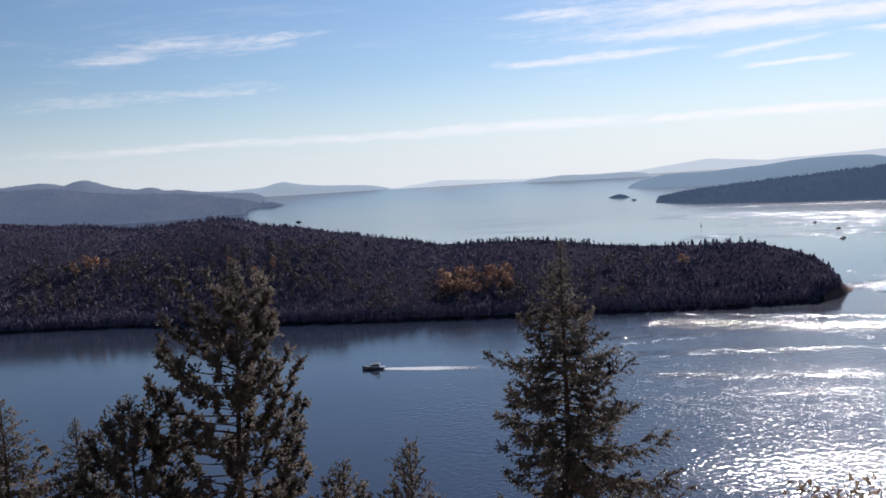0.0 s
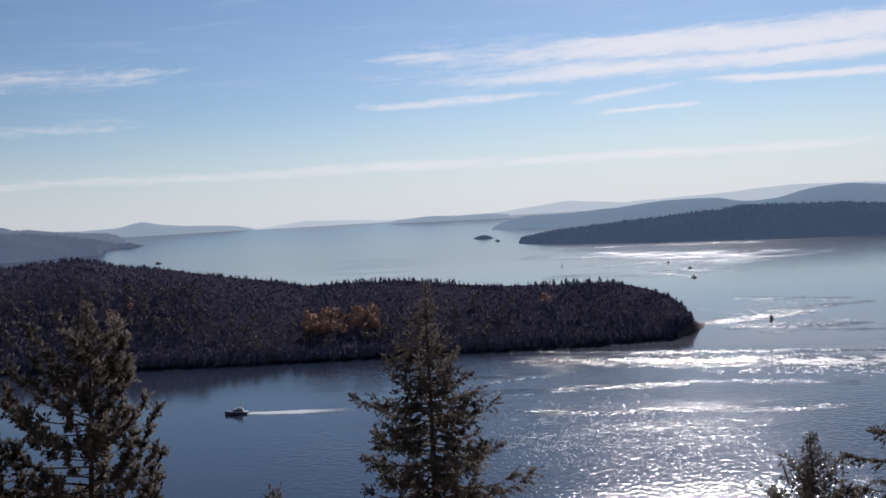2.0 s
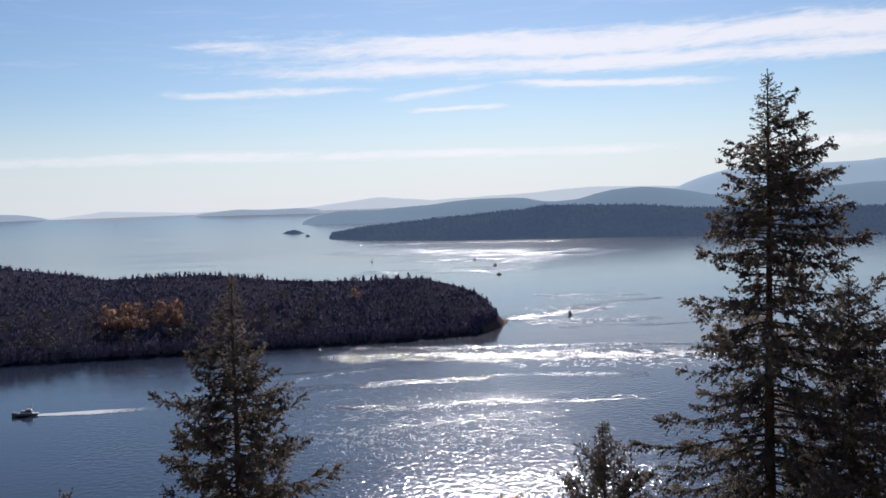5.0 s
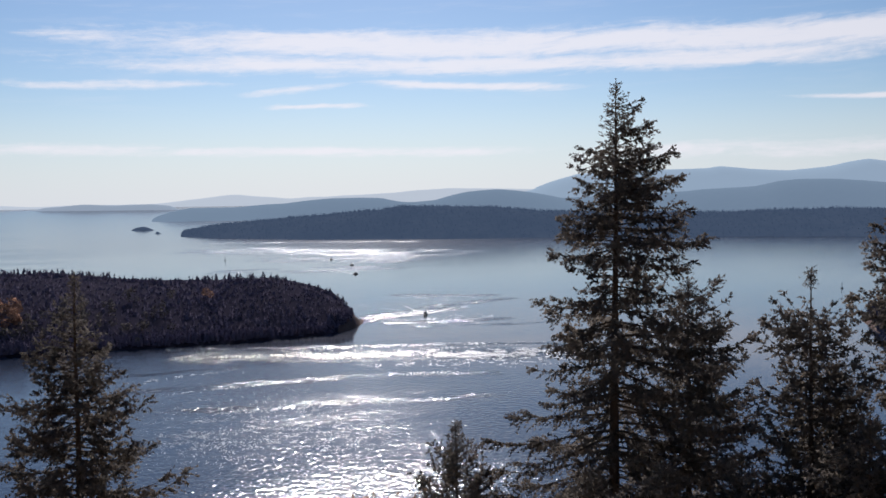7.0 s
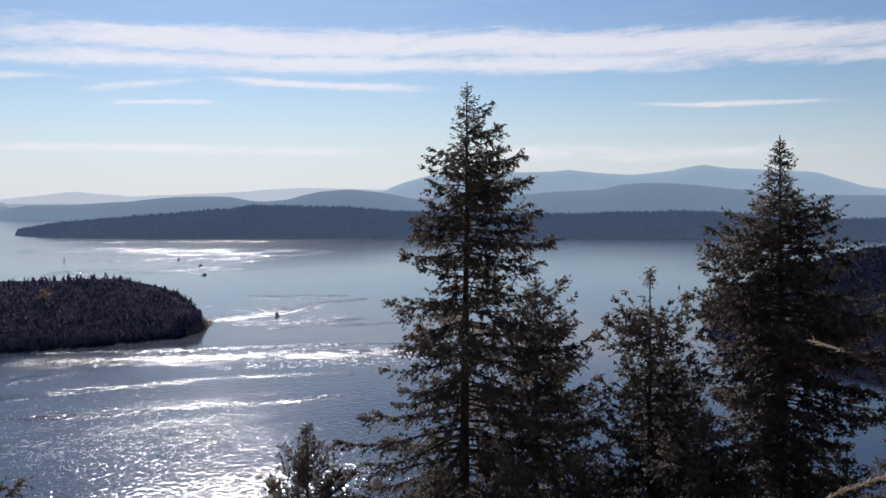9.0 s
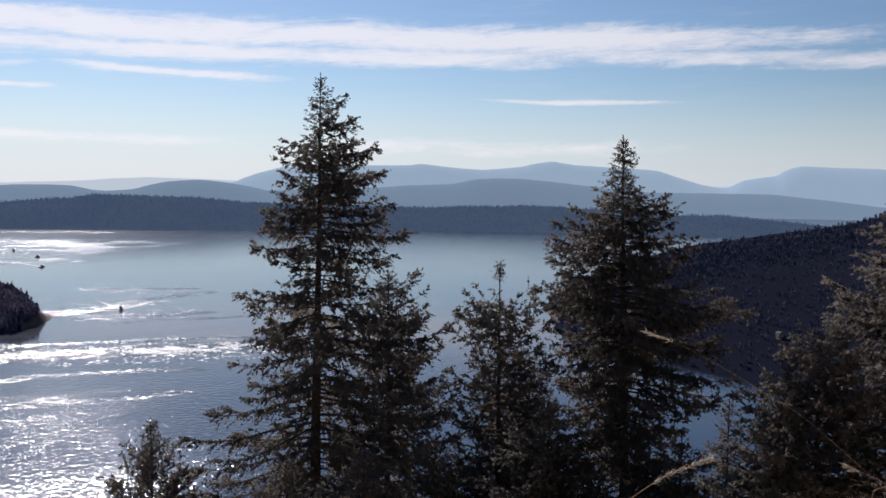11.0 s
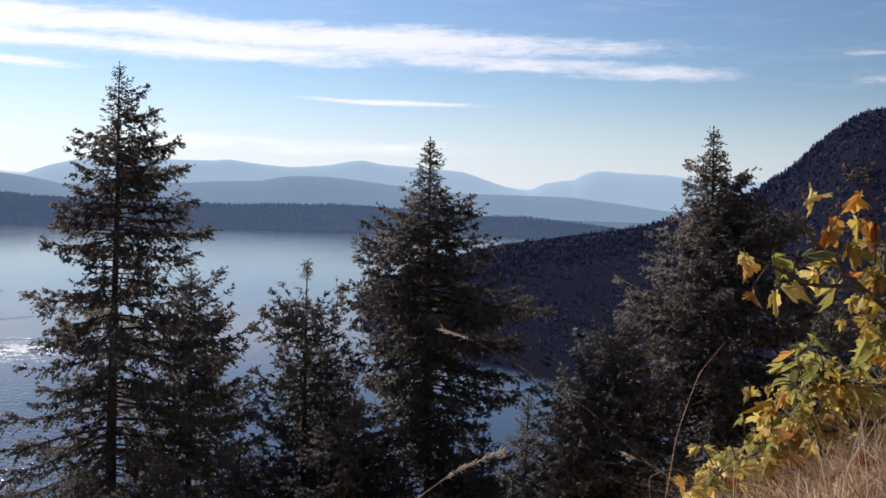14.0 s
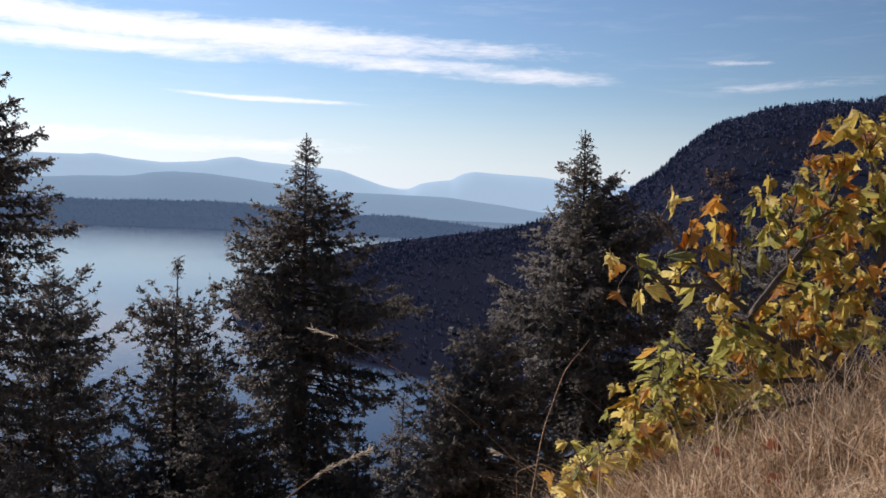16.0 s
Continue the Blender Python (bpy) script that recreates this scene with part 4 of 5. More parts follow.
conifer("bushy dark fir crowding a taller one", 42.0, 28, -4.7, 19, [(0, 0.2, 0.2), (0.3, 0.5, 0.7), (0.5, 0.7, 0.95), (0.8, 0.7, 0.75), (1.1, 0.9, 1.05), (1.6, 1.1, 1.45), (2.4, 1.2, 1.35), (3.0, 1.4, 1.7), (4, 1.6, 1.8), (8, 2.4, 2.4)], dense=0.95, upturn=0.3, droop=0.2)
conifer(SMALL, 49.9, 25, -9.0, 20, [(0, 0.15, 0.15), (0.4, 0.4, 0.5), (1.2, 0.6, 0.8), (3, 1.2, 1.4), (6, 1.8, 1.8)], upturn=0.35, droop=0.2)
conifer(SMALL, 64.4, 18, -11.4, 21, [(0, 0.25, 0.25), (0.4, 0.5, 0.6), (1.2, 0.9, 1.0), (3, 1.3, 1.3), (6, 1.8, 1.8)], upturn=0.2, dense=1.2)
conifer(SMALL, 84.3, 20, 3.1, 22, [(0, 0.06, 0.06), (0.4, 0.3, 0.25), (0.9, 0.7, 0.5), (1.3, 0.9, 0.7), (3, 1.5, 1.4), (8, 2.4, 2.4)])
conifer(SMALL, 61.9, 26, -11.5, 9, [(0, 0.06, 0.06), (0.8, 0.36, 0.32), (2, 0.62, 0.58), (5, 1.2, 1.2)])
for az, r, el, seed in ((59.3, 22, -13.9, 15), (51.6, 21, -11.9, 16), (44.9, 22, -14.2, 17), (36.0, 21, -15.4, 23), (40.6, 20, -15.0, 24)):
    conifer(SMALL, az, r, el, seed, [(0, 0.15, 0.15), (0.5, 0.6, 0.6), (1.2, 1.0, 1.0), (2.5, 1.4, 1.4), (5, 1.8, 1.8)])
conifer(SMALL, 78.5, 24, -3.5, 18, [(0, 0.1, 0.1), (1, 0.6, 0.6), (3, 1.5, 1.5), (8, 2.6, 2.6)])
conifer(SMALL, -25.2, 24, -9.9, 10, [(0, 0.08, 0.08), (0.8, 0.5, 0.5), (2, 1.1, 1.1), (5, 1.6, 1.6)])
conifer(SMALL, -21.5, 27, -11.6, 11, [(0, 0.05, 0.05), (0.8, 0.45, 0.4), (2, 0.8, 0.8), (5, 1.6, 1.6)])
conifer(SMALL, -18.6, 25, -11.1, 12, [(0, 0.2, 0.2), (0.4, 0.6, 0.8), (1.0, 1.0, 1.2), (2, 1.3, 1.3), (5, 1.6, 1.6)], upturn=0.5, brush=True, tuft=1.2)
conifer(SMALL, -6.7, 24, -15.7, 13, [(0, 0.12, 0.12), (0.5, 0.45, 0.4), (2, 1.1, 1.1), (5, 1.6, 1.6)], upturn=0.5, brush=True, tuft=1.2)
conifer(SMALL, -2.7, 24, -15.0, 14, [(0, 0.15, 0.15), (0.3, 0.3, 0.25), (0.9, 0.55, 0.35), (2, 0.8, 0.9), (5, 1.6, 1.6)], upturn=0.6, brush=True, tuft=1.2)


# ---- boats, buoys and foam on the water, houses on the shore ----
def at_sea(az, el, lift=0.0):
    r = float(shore_range(el))
    x, y = polar(np.array(az), r)
    return Vector((float(x), float(y), float(sea_level(np.array(r))) + lift))


def hull_mesh(name, length, beam, deep, mat, stations=11):
    """A boat's hull, bow at +x: sheer, flared sides and a flat transom, open below the water."""
    bm = bmesh.new()
    rings = []
    for i in range(stations):
        u = i / (stations - 1)
        x = (u - 0.5) * length
        half = beam / 2 * (1 - max(0.0, (u - 0.45) / 0.55) ** 2.2)
        top = deep * (0.75 + 0.45 * u * u)
        ring = [bm.verts.new((x + 0.06 * length * u * u, s * max(half, 0.02) * k, z)) for s, k, z in
                ((-1, 1.0, top), (-1, 0.9, top * 0.45), (-1, 0.45, -0.25), (1, 0.45, -0.25), (1, 0.9, top * 0.45), (1, 1.0, top))]
        rings.append(ring)
    for a, b in zip(rings, rings[1:]):
        for j in range(6):
            bm.faces.new((a[j], a[(j + 1) % 6], b[(j + 1) % 6], b[j]))
    bm.faces.new(rings[0])
    bm.faces.new(rings[-1][::-1])
    bmesh.ops.recalc_face_normals(bm, faces=bm.faces)
    data = bpy.data.meshes.new(name)
    bm.to_mesh(data)
    bm.free()
    data.materials.append(mat)
    return data


def block(name, size, place, mat, taper=1.0, bevel=0.06, shift=0.0):
    """A bevelled block whose top is drawn in by taper and shifted aft."""
    bm = bmesh.new()
    bmesh.ops.create_cube(bm, size=1.0)
    for v in bm.verts:
        up = v.co.z > 0
        v.co = Vector((v.co.x * size[0] * (taper if up else 1) + (shift if up else 0), v.co.y * size[1] * (taper if up else 1), v.co.z * size[2])) + Vector(place)
    bmesh.ops.bevel(bm, geom=list(bm.edges), offset=bevel, segments=2, affect="EDGES", profile=0.6)
    data = bpy.data.meshes.new(name)
    bm.to_mesh(data)
    bm.free()
    data.materials.append(mat)
    return data


def rod(name, a, b, radius, mat, sides=6):
    v, f = tubes(np.array([[a, b]], float), np.full((1, 2), radius), sides)
    return mesh_of(name, v, f, mat, True)


def cruiser(place, heading):
    boat = tagged(new("motor_cruiser"), "white motor cruiser with cabin and flybridge under way, hull shade painted grey", "boat")
    boat.matrix_world = Matrix.Translation(place) @ pose(0, 0, 0, 0, -2, heading)
    part("hull", hull_mesh("hull", 9.6, 3.1, 1.25, PAINT_HULL_SHADED), boat)
    part("boot_stripe", block("boot_stripe", (8.4, 2.86, 0.16), (-0.3, 0, 0.28), PAINT_DARK, 1.0, 0.04), boat, "dark stripe along the waterline")
    part("deck", block("deck", (8.2, 2.5, 0.10), (-0.5, 0, 1.06), PAINT_WHITE, 1.0, 0.03), boat)
    cabin = part("cabin", block("cabin", (4.6, 2.3, 1.15), (-0.3, 0, 1.66), PAINT_WHITE, 0.86, 0.08, -0.25), boat)
    for s in (-1, 1):
        part("side_window", block("side_window", (3.2, 0.05, 0.42), (-0.5, s * 1.09, 1.82), GLASS_DARK, 0.95, 0.02), cabin, "dark tinted glass")
    part("windscreen", block("windscreen", (0.06, 1.8, 0.45), (1.82, 0, 1.82), GLASS_DARK, 0.9, 0.02, -0.12), cabin, "dark tinted glass")
    bridge = part("flybridge", block("flybridge", (2.4, 2.0, 0.55), (-1.0, 0, 2.50), PAINT_WHITE, 0.92, 0.06), boat)
    part("bridge_screen", block("bridge_screen", (0.05, 1.6, 0.35), (0.2, 0, 2.9), GLASS_DARK, 0.9, 0.02, -0.1), bridge)
    part("bimini", block("bimini", (2.0, 1.9, 0.07), (-1.3, 0, 3.75), PAINT_DARK, 0.95, 0.03), boat, "dark canvas sunshade")
    for x, y in ((-0.5, 0.85), (-0.5, -0.85), (-2.1, 0.85), (-2.1, -0.85)):
        part("canopy_post", rod("canopy_post", (x, y, 2.6), (x, y, 3.74), 0.03, PAINT_WHITE), boat)
    part("mast", rod("mast", (-2.4, 0, 2.4), (-2.7, 0, 4.9), 0.04, PAINT_WHITE), boat)
    for s in (-1, 1):
        part("bow_rail", rod("bow_rail", (1.6, s * 1.2, 1.75), (4.6, s * 0.25, 2.05), 0.025, PAINT_WHITE), boat)
    return boat


def launch(place, heading, size, label):
    boat = tagged(new("small_boat"), label, "boat", "small boats on the channel")
    boat.matrix_world = Matrix.Translation(place) @ pose(0, 0, 0, 0, -3, heading) @ Matrix.Diagonal((size, size, size, 1))
    part("hull", hull_mesh("hull", 6.2, 2.1, 0.9, PAINT_DARK), boat)
    part("cabin", block("cabin", (2.0, 1.6, 1.0), (0.2, 0, 1.25), PAINT_DARK, 0.85, 0.08, -0.15), boat)
    part("engine", block("engine", (0.5, 0.5, 0.8), (-3.2, 0, 0.8), PAINT_DARK, 0.8, 0.08), boat)
    part("mast", rod("mast", (-0.6, 0, 1.6), (-0.7, 0, 3.6), 0.09, PAINT_DARK), boat)
    return boat


def buoy(place, tall, label):
    b = tagged(new("channel_buoy"), label, "buoy", "buoys in the channel")
    b.location = place
    v, f = tubes(np.array([[(0, 0, -0.4), (0, 0, 0.1), (0, 0, 0.7), (0, 0, 0.9)]], float), np.array([[0.9, 1.1, 1.1, 0.6]]) * tall / 5, 12)
    part("float_drum", mesh_of("float_drum", v, f, PAINT_DARK, True), b)
    for k in range(3):
        a = k * 2.094
        part("tower_leg", rod("tower_leg", (0.6 * math.cos(a) * tall / 5, 0.6 * math.sin(a) * tall / 5, 0.8), (0.2 * math.cos(a), 0.2 * math.sin(a), tall * 0.8), 0.07 * tall / 5, PAINT_DARK), b)
    part("topmark", block("topmark", (0.5 * tall / 5, 0.5 * tall / 5, tall * 0.25), (0, 0, tall * 0.88), PAINT_DARK, 0.7, 0.05), b)
    return b


def ribbon(name, label, points, width0, width1, steps=60, mat=None):
    """Foam lying on the sea along points (azimuth, angle below eye level)."""
    p = np.array([at_sea(a, e)[:] for a, e in points])
    t = np.linspace(0, len(p) - 1, steps)
    c = np.stack([np.interp(t, np.arange(len(p)), p[:, k]) for k in range(3)], -1)
    d = np.gradient(c, axis=0)
    n = np.stack([-d[:, 1], d[:, 0], 0 * t], -1)
    n /= np.linalg.norm(n, axis=1, keepdims=True)
    u = t / t[-1]
    w = (width0 + (width1 - width0) * u) * (1 + 0.25 * wobble(u * 40, u * 0, 4.0, 41))
    across = np.linspace(-1, 1, 7)
    v = c[:, None] + n[:, None] * (w[:, None] * across)[..., None] + np.array([0, 0, 0.06])
    v[..., 2] += 0.10 * np.cos(across * 3.14 / 2)
    data = mesh_of(name, v.reshape(-1, 3), grid_faces(steps, 7), mat or FOAM, True)
    uv = data.uv_layers.new(name="UVMap")
    co = np.stack([np.repeat(u, 7), np.tile((across + 1) / 2, steps)], -1)
    index = np.empty(len(data.loops), np.int32)
    data.loops.foreach_get("vertex_index", index)
    uv.data.foreach_set("uv", co[index].astype(np.float32).ravel())
    return tagged(new(name, data), label, "foam", kind="stuff")


# sun glitter put on the sea as white patches: from and to (azimuth, angle), half height of the band in degrees, how
# many, size
GLINT_BANDS = [
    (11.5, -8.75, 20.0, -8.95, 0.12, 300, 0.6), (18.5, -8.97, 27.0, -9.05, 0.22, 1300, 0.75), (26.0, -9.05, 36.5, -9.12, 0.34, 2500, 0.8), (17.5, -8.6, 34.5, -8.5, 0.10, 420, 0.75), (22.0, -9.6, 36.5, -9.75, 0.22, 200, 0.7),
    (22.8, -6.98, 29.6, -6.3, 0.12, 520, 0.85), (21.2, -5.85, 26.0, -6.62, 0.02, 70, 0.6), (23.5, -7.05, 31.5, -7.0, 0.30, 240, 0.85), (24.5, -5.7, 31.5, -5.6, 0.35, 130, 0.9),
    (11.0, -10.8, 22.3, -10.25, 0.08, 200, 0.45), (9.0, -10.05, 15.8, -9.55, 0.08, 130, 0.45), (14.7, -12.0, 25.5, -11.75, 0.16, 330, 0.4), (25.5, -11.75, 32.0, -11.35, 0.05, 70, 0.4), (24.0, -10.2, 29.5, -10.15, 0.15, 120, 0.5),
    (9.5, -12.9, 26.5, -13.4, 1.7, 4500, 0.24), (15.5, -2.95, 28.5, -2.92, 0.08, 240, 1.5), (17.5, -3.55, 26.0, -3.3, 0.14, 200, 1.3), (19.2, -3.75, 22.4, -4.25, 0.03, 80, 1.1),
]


def glints():
    """Small flat lens-shaped white patches that paint the sun's glitter, in clusters along each band."""
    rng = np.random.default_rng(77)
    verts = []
    for a0, e0, a1, e1, half, count, size in GLINT_BANDS:
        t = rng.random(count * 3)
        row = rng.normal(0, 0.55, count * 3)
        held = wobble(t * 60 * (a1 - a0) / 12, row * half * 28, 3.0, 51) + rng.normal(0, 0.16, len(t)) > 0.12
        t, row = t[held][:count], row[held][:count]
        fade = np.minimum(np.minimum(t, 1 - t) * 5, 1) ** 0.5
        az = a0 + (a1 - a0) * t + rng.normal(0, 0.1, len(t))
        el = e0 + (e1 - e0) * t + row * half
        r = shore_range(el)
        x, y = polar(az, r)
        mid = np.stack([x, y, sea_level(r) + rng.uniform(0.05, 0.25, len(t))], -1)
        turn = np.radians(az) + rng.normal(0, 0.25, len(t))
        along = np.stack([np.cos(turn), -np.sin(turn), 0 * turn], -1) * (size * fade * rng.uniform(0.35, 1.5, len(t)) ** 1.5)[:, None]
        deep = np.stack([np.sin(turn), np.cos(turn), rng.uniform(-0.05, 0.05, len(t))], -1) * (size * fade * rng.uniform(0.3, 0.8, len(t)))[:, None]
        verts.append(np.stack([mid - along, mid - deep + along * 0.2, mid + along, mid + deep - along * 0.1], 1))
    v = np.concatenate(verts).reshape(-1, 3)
    tagged(new("painted_glitter", mesh_of("painted_glitter", v, np.arange(len(v)).reshape(-1, 4), GLINT_WHITE)), "white patches painted as sun glitter along the tide rips", "waves", kind="stuff")


glints()
cruiser(at_sea(-4.5, -10.65), 176.0)
ribbon("boat_wake", "pale foaming wake behind the motor cruiser", [(-3.9, -10.68), (-2.5, -10.78), (-0.5, -10.88), (2.0, -10.98), (5.5, -11.0)], 2.8, 9.0)
DARK_BOAT = "small dark motor boat trailing a wake"
for az, el, heading, size in ((26.7, -6.75, 235, 1.3), (22.4, -3.75, 40, 1.35), (21.2, -3.38, 50, 1.35), (22.6, -4.28, 30, 1.25), (-8.35, -1.74, 170, 2.6)):
    launch(at_sea(az, el), heading, size, DARK_BOAT)
# the tallest, at bearing 0.7, stands in for a tiny far ship
for az, el, tall in ((15.07, -3.30, 6.0), (50.3, -5.2, 5.0), (0.7, -0.55, 16.0)):
    buoy(at_sea(az, el), tall, "slim dark buoy shape, the tallest standing in for a ship")
ribbon("boat_wake", "white wake spreading behind a small boat", [(26.7, -6.78), (25.2, -6.82), (23.3, -7.0)], 1.0, 4.2, mat=FOAM_THIN)
ribbon("boat_wake", "white wake spreading behind a small boat", [(26.7, -6.75), (28.3, -6.4), (30.2, -6.1)], 1.0, 4.2, mat=FOAM_THIN)
ribbon("boat_wake", "white wake spreading behind a small boat", [(26.6, -6.72), (25.4, -6.2), (23.2, -5.7)], 0.6, 1.0, mat=FOAM_THIN)
ribbon("boat_wake", "long white wake behind a distant boat", [(22.5, -4.27), (21.2, -3.98), (20.0, -3.8)], 1.2, 4.8, mat=FOAM_THIN)
ribbon("boat_wake", "long white wake behind a distant boat", [(22.3, -3.76), (21.0, -3.66), (19.8, -3.6)], 1.2, 4.8, mat=FOAM_THIN)
ribbon("boat_wake", "long white wake behind a distant boat", [(21.1, -3.4), (19.8, -3.3), (18.6, -3.28)], 1.2, 4.8, mat=FOAM_THIN)


def land_point(verts, az, el):
    """Where the line of sight at that azimuth and angle meets a landform."""
    a = np.degrees(np.arctan2(verts[..., 0], verts[..., 1]))
    e = np.degrees(np.arctan2(verts[..., 2] - EYE, np.hypot(verts[..., 0], verts[..., 1])))
    k = np.argmin((a - az) ** 2 + (e - el) ** 2)
    return Vector(verts.reshape(-1, 3)[k])


def cottage(place, turn, size, label):
    house = tagged(new("cottage"), label, "house", "cottages on the shore")
    house.matrix_world = Matrix.Translation(place) @ pose(0, 0, 0, 0, 0, turn) @ Matrix.Diagonal((size, size, size, 1))
    part("wall", block("wall", (7.0, 5.0, 3.4), (0, 0, 1.4), PAINT_GREY, 1.0, 0.03), house)
    bm = bmesh.new()
    pts = [(-3.8, -2.9, 3.0), (3.8, -2.9, 3.0), (3.8, 2.9, 3.0), (-3.8, 2.9, 3.0), (-3.8, 0, 5.0), (3.8, 0, 5.0)]
    vs = [bm.verts.new(p) for p in pts]
    for f in ((0, 1, 5, 4), (2, 3, 4, 5), (0, 4, 3), (1, 2, 5), (0, 3, 2, 1)):
        bm.faces.new([vs[i] for i in f])
    data = bpy.data.meshes.new("roof")
    bm.to_mesh(data)
    bm.free()
    data.materials.append(ROOF)
    part("roof", data, house, "dark shingled roof")
    for x in (-2.0, 0.2, 2.2):
        part("window", block("window", (0.9, 0.06, 1.1), (x, -2.52, 1.8), GLASS_DARK, 1.0, 0.01), house)
    return house


cottage(land_point(head_verts[1:9], -2.35, -7.7) + Vector((0, -8, 0.6)), 10, 0.7, "small white waterside cottage among the firs")
cottage(land_point(head_verts[1:9], -3.0, -7.65) + Vector((0, -6, 0.6)), -5, 0.55, "small white waterside cottage among the firs")
cottage(land_point(head_verts[1:9], 10.1, -7.9) + Vector((0, -6, 0.6)), 0, 0.5, "small white boathouse at the water's edge")
cottage(land_point(hill_verts[1:12], 64.0, -8.0) + Vector((-3, -6, 1.0)), 60, 0.45, "tiny pale cabin on the wooded slope")


# ---- the dry bank and the maple beside the camera ----
def toward(az, el, r):
    """A place by its bearing, angle and distance from where the camera is while it faces the bank."""
    x, y = polar(np.array(az - 0.14), r * math.cos(radians(el)))
    return np.array([ARM * 0.883 + float(x), ARM * 0.469 + float(y), EYE + r * math.sin(radians(el))])


def leaf_mesh(name, seed, mat):
    """A broad five-lobed maple leaf, about 1 long with the stalk at the origin, hanging along -z, folded and curled."""
    rng = np.random.default_rng(seed)
    outline = []
    for lobe, (ang, long) in enumerate(((-118, 0.42), (-62, 0.82), (0, 1.0), (62, 0.82), (118, 0.42))):
        for da, k in ((-27, 0.60), (-15, 0.84), (-9, 0.76), (0, 1.0), (9, 0.77), (15, 0.85), (27, 0.60)):
            if lobe in (0, 4) and abs(da) == 15:
                continue
            outline.append((radians(ang + da), long * k * rng.uniform(0.9, 1.1)))
    pts = [(0.0, 0.0)] + [(r * math.sin(a) * 0.62, -0.30 - r * math.cos(a) * 0.68) for a, r in outline]
    fold, curl = rng.uniform(0.5, 2.0), rng.uniform(-1.0, 1.1)
    bm = bmesh.new()
    bend = lambda x, z: (x, fold * abs(x) + curl * z * z + 0.13 * math.sin(11 * x + 7 * z + seed), z + 0.05 * math.sin(9 * x + seed))
    hub = bm.verts.new(bend(0, -0.30))
    rim = [bm.verts.new(bend(*p)) for p in pts[1:]]
    for p, q in zip(rim, rim[1:]):
        bm.faces.new((hub, p, q))
    stalk = [bm.verts.new(v) for v in ((-0.012, 0, 0.0), (0.012, 0, 0.0))]
    bm.faces.new((stalk[0], stalk[1], hub))
    data = bpy.data.meshes.new(name)
    bm.to_mesh(data)
    bm.free()
    data.materials.append(mat)
    return data


def leaf_material(name, dark, mid, light, vein):
    m = bpy.data.materials.new(name)
    m.use_nodes = True
    n = Nodes(m.node_tree)
    at = n.add("ShaderNodeTexCoord").outputs["Object"]
    rnd = n.add("ShaderNodeObjectInfo").outputs["Random"]
    isl = n.add("ShaderNodeNewGeometry").outputs["Random Per Island"]
    blotch = n.noise(at, 5.0, 5, 0.6)
    mixed = n.math("ADD", n.math("MULTIPLY", blotch, 0.55), n.math("MULTIPLY", n.math("FRACT", n.math("ADD", rnd, isl)), 0.5))
    colour = n.ramp(mixed, [(0.2, dark), (0.5, mid), (0.8, light)])
    spots = n.smooth(n.noise(at, 14.0, 3), 0.64, 0.72)
    colour = n.mix(n.math("MULTIPLY", spots, 0.6), colour, (*vein, 1))
    p = n.add("ShaderNodeBsdfPrincipled", Roughness=0.55)
    n.set(p.inputs["Base Color"], colour)
    n.set(p.inputs["Normal"], n.add("ShaderNodeBump", Strength=0.4, Distance=0.02, Height=n.noise(at, 22.0, 3)).outputs[0])
    t = n.add("ShaderNodeBsdfTranslucent", Color=colour)
    mx = n.add("ShaderNodeMixShader", Fac=0.6)
    n.tree.links.new(p.outputs[0], mx.inputs[1])
    n.tree.links.new(t.outputs[0], mx.inputs[2])
    out = n.add("ShaderNodeOutputMaterial")
    n.tree.links.new(mx.outputs[0], out.inputs[0])
    return m


LEAF_YELLOW = leaf_material("yellow_maple_leaf", (0.40, 0.28, 0.06), (0.64, 0.47, 0.10), (0.86, 0.68, 0.24), (0.26, 0.14, 0.04))
LEAF_GREEN = leaf_material("green_maple_leaf", (0.20, 0.20, 0.055), (0.37, 0.34, 0.085), (0.54, 0.46, 0.13), (0.22, 0.14, 0.04))
LEAF_RUST = leaf_material("rusty_maple_leaf", (0.34, 0.14, 0.04), (0.56, 0.26, 0.05), (0.72, 0.42, 0.09), (0.20, 0.09, 0.03))


def smooth_path(points, steps):
    p = np.array(points)
    t = np.linspace(0, len(p) - 1, steps)
    q = np.stack([np.interp(t, np.arange(len(p)), p[:, k]) for k in range(3)], -1)
    for _ in range(3):
        q[1:-1] = (q[:-2] + 2 * q[1:-1] + q[2:]) / 4
    return q


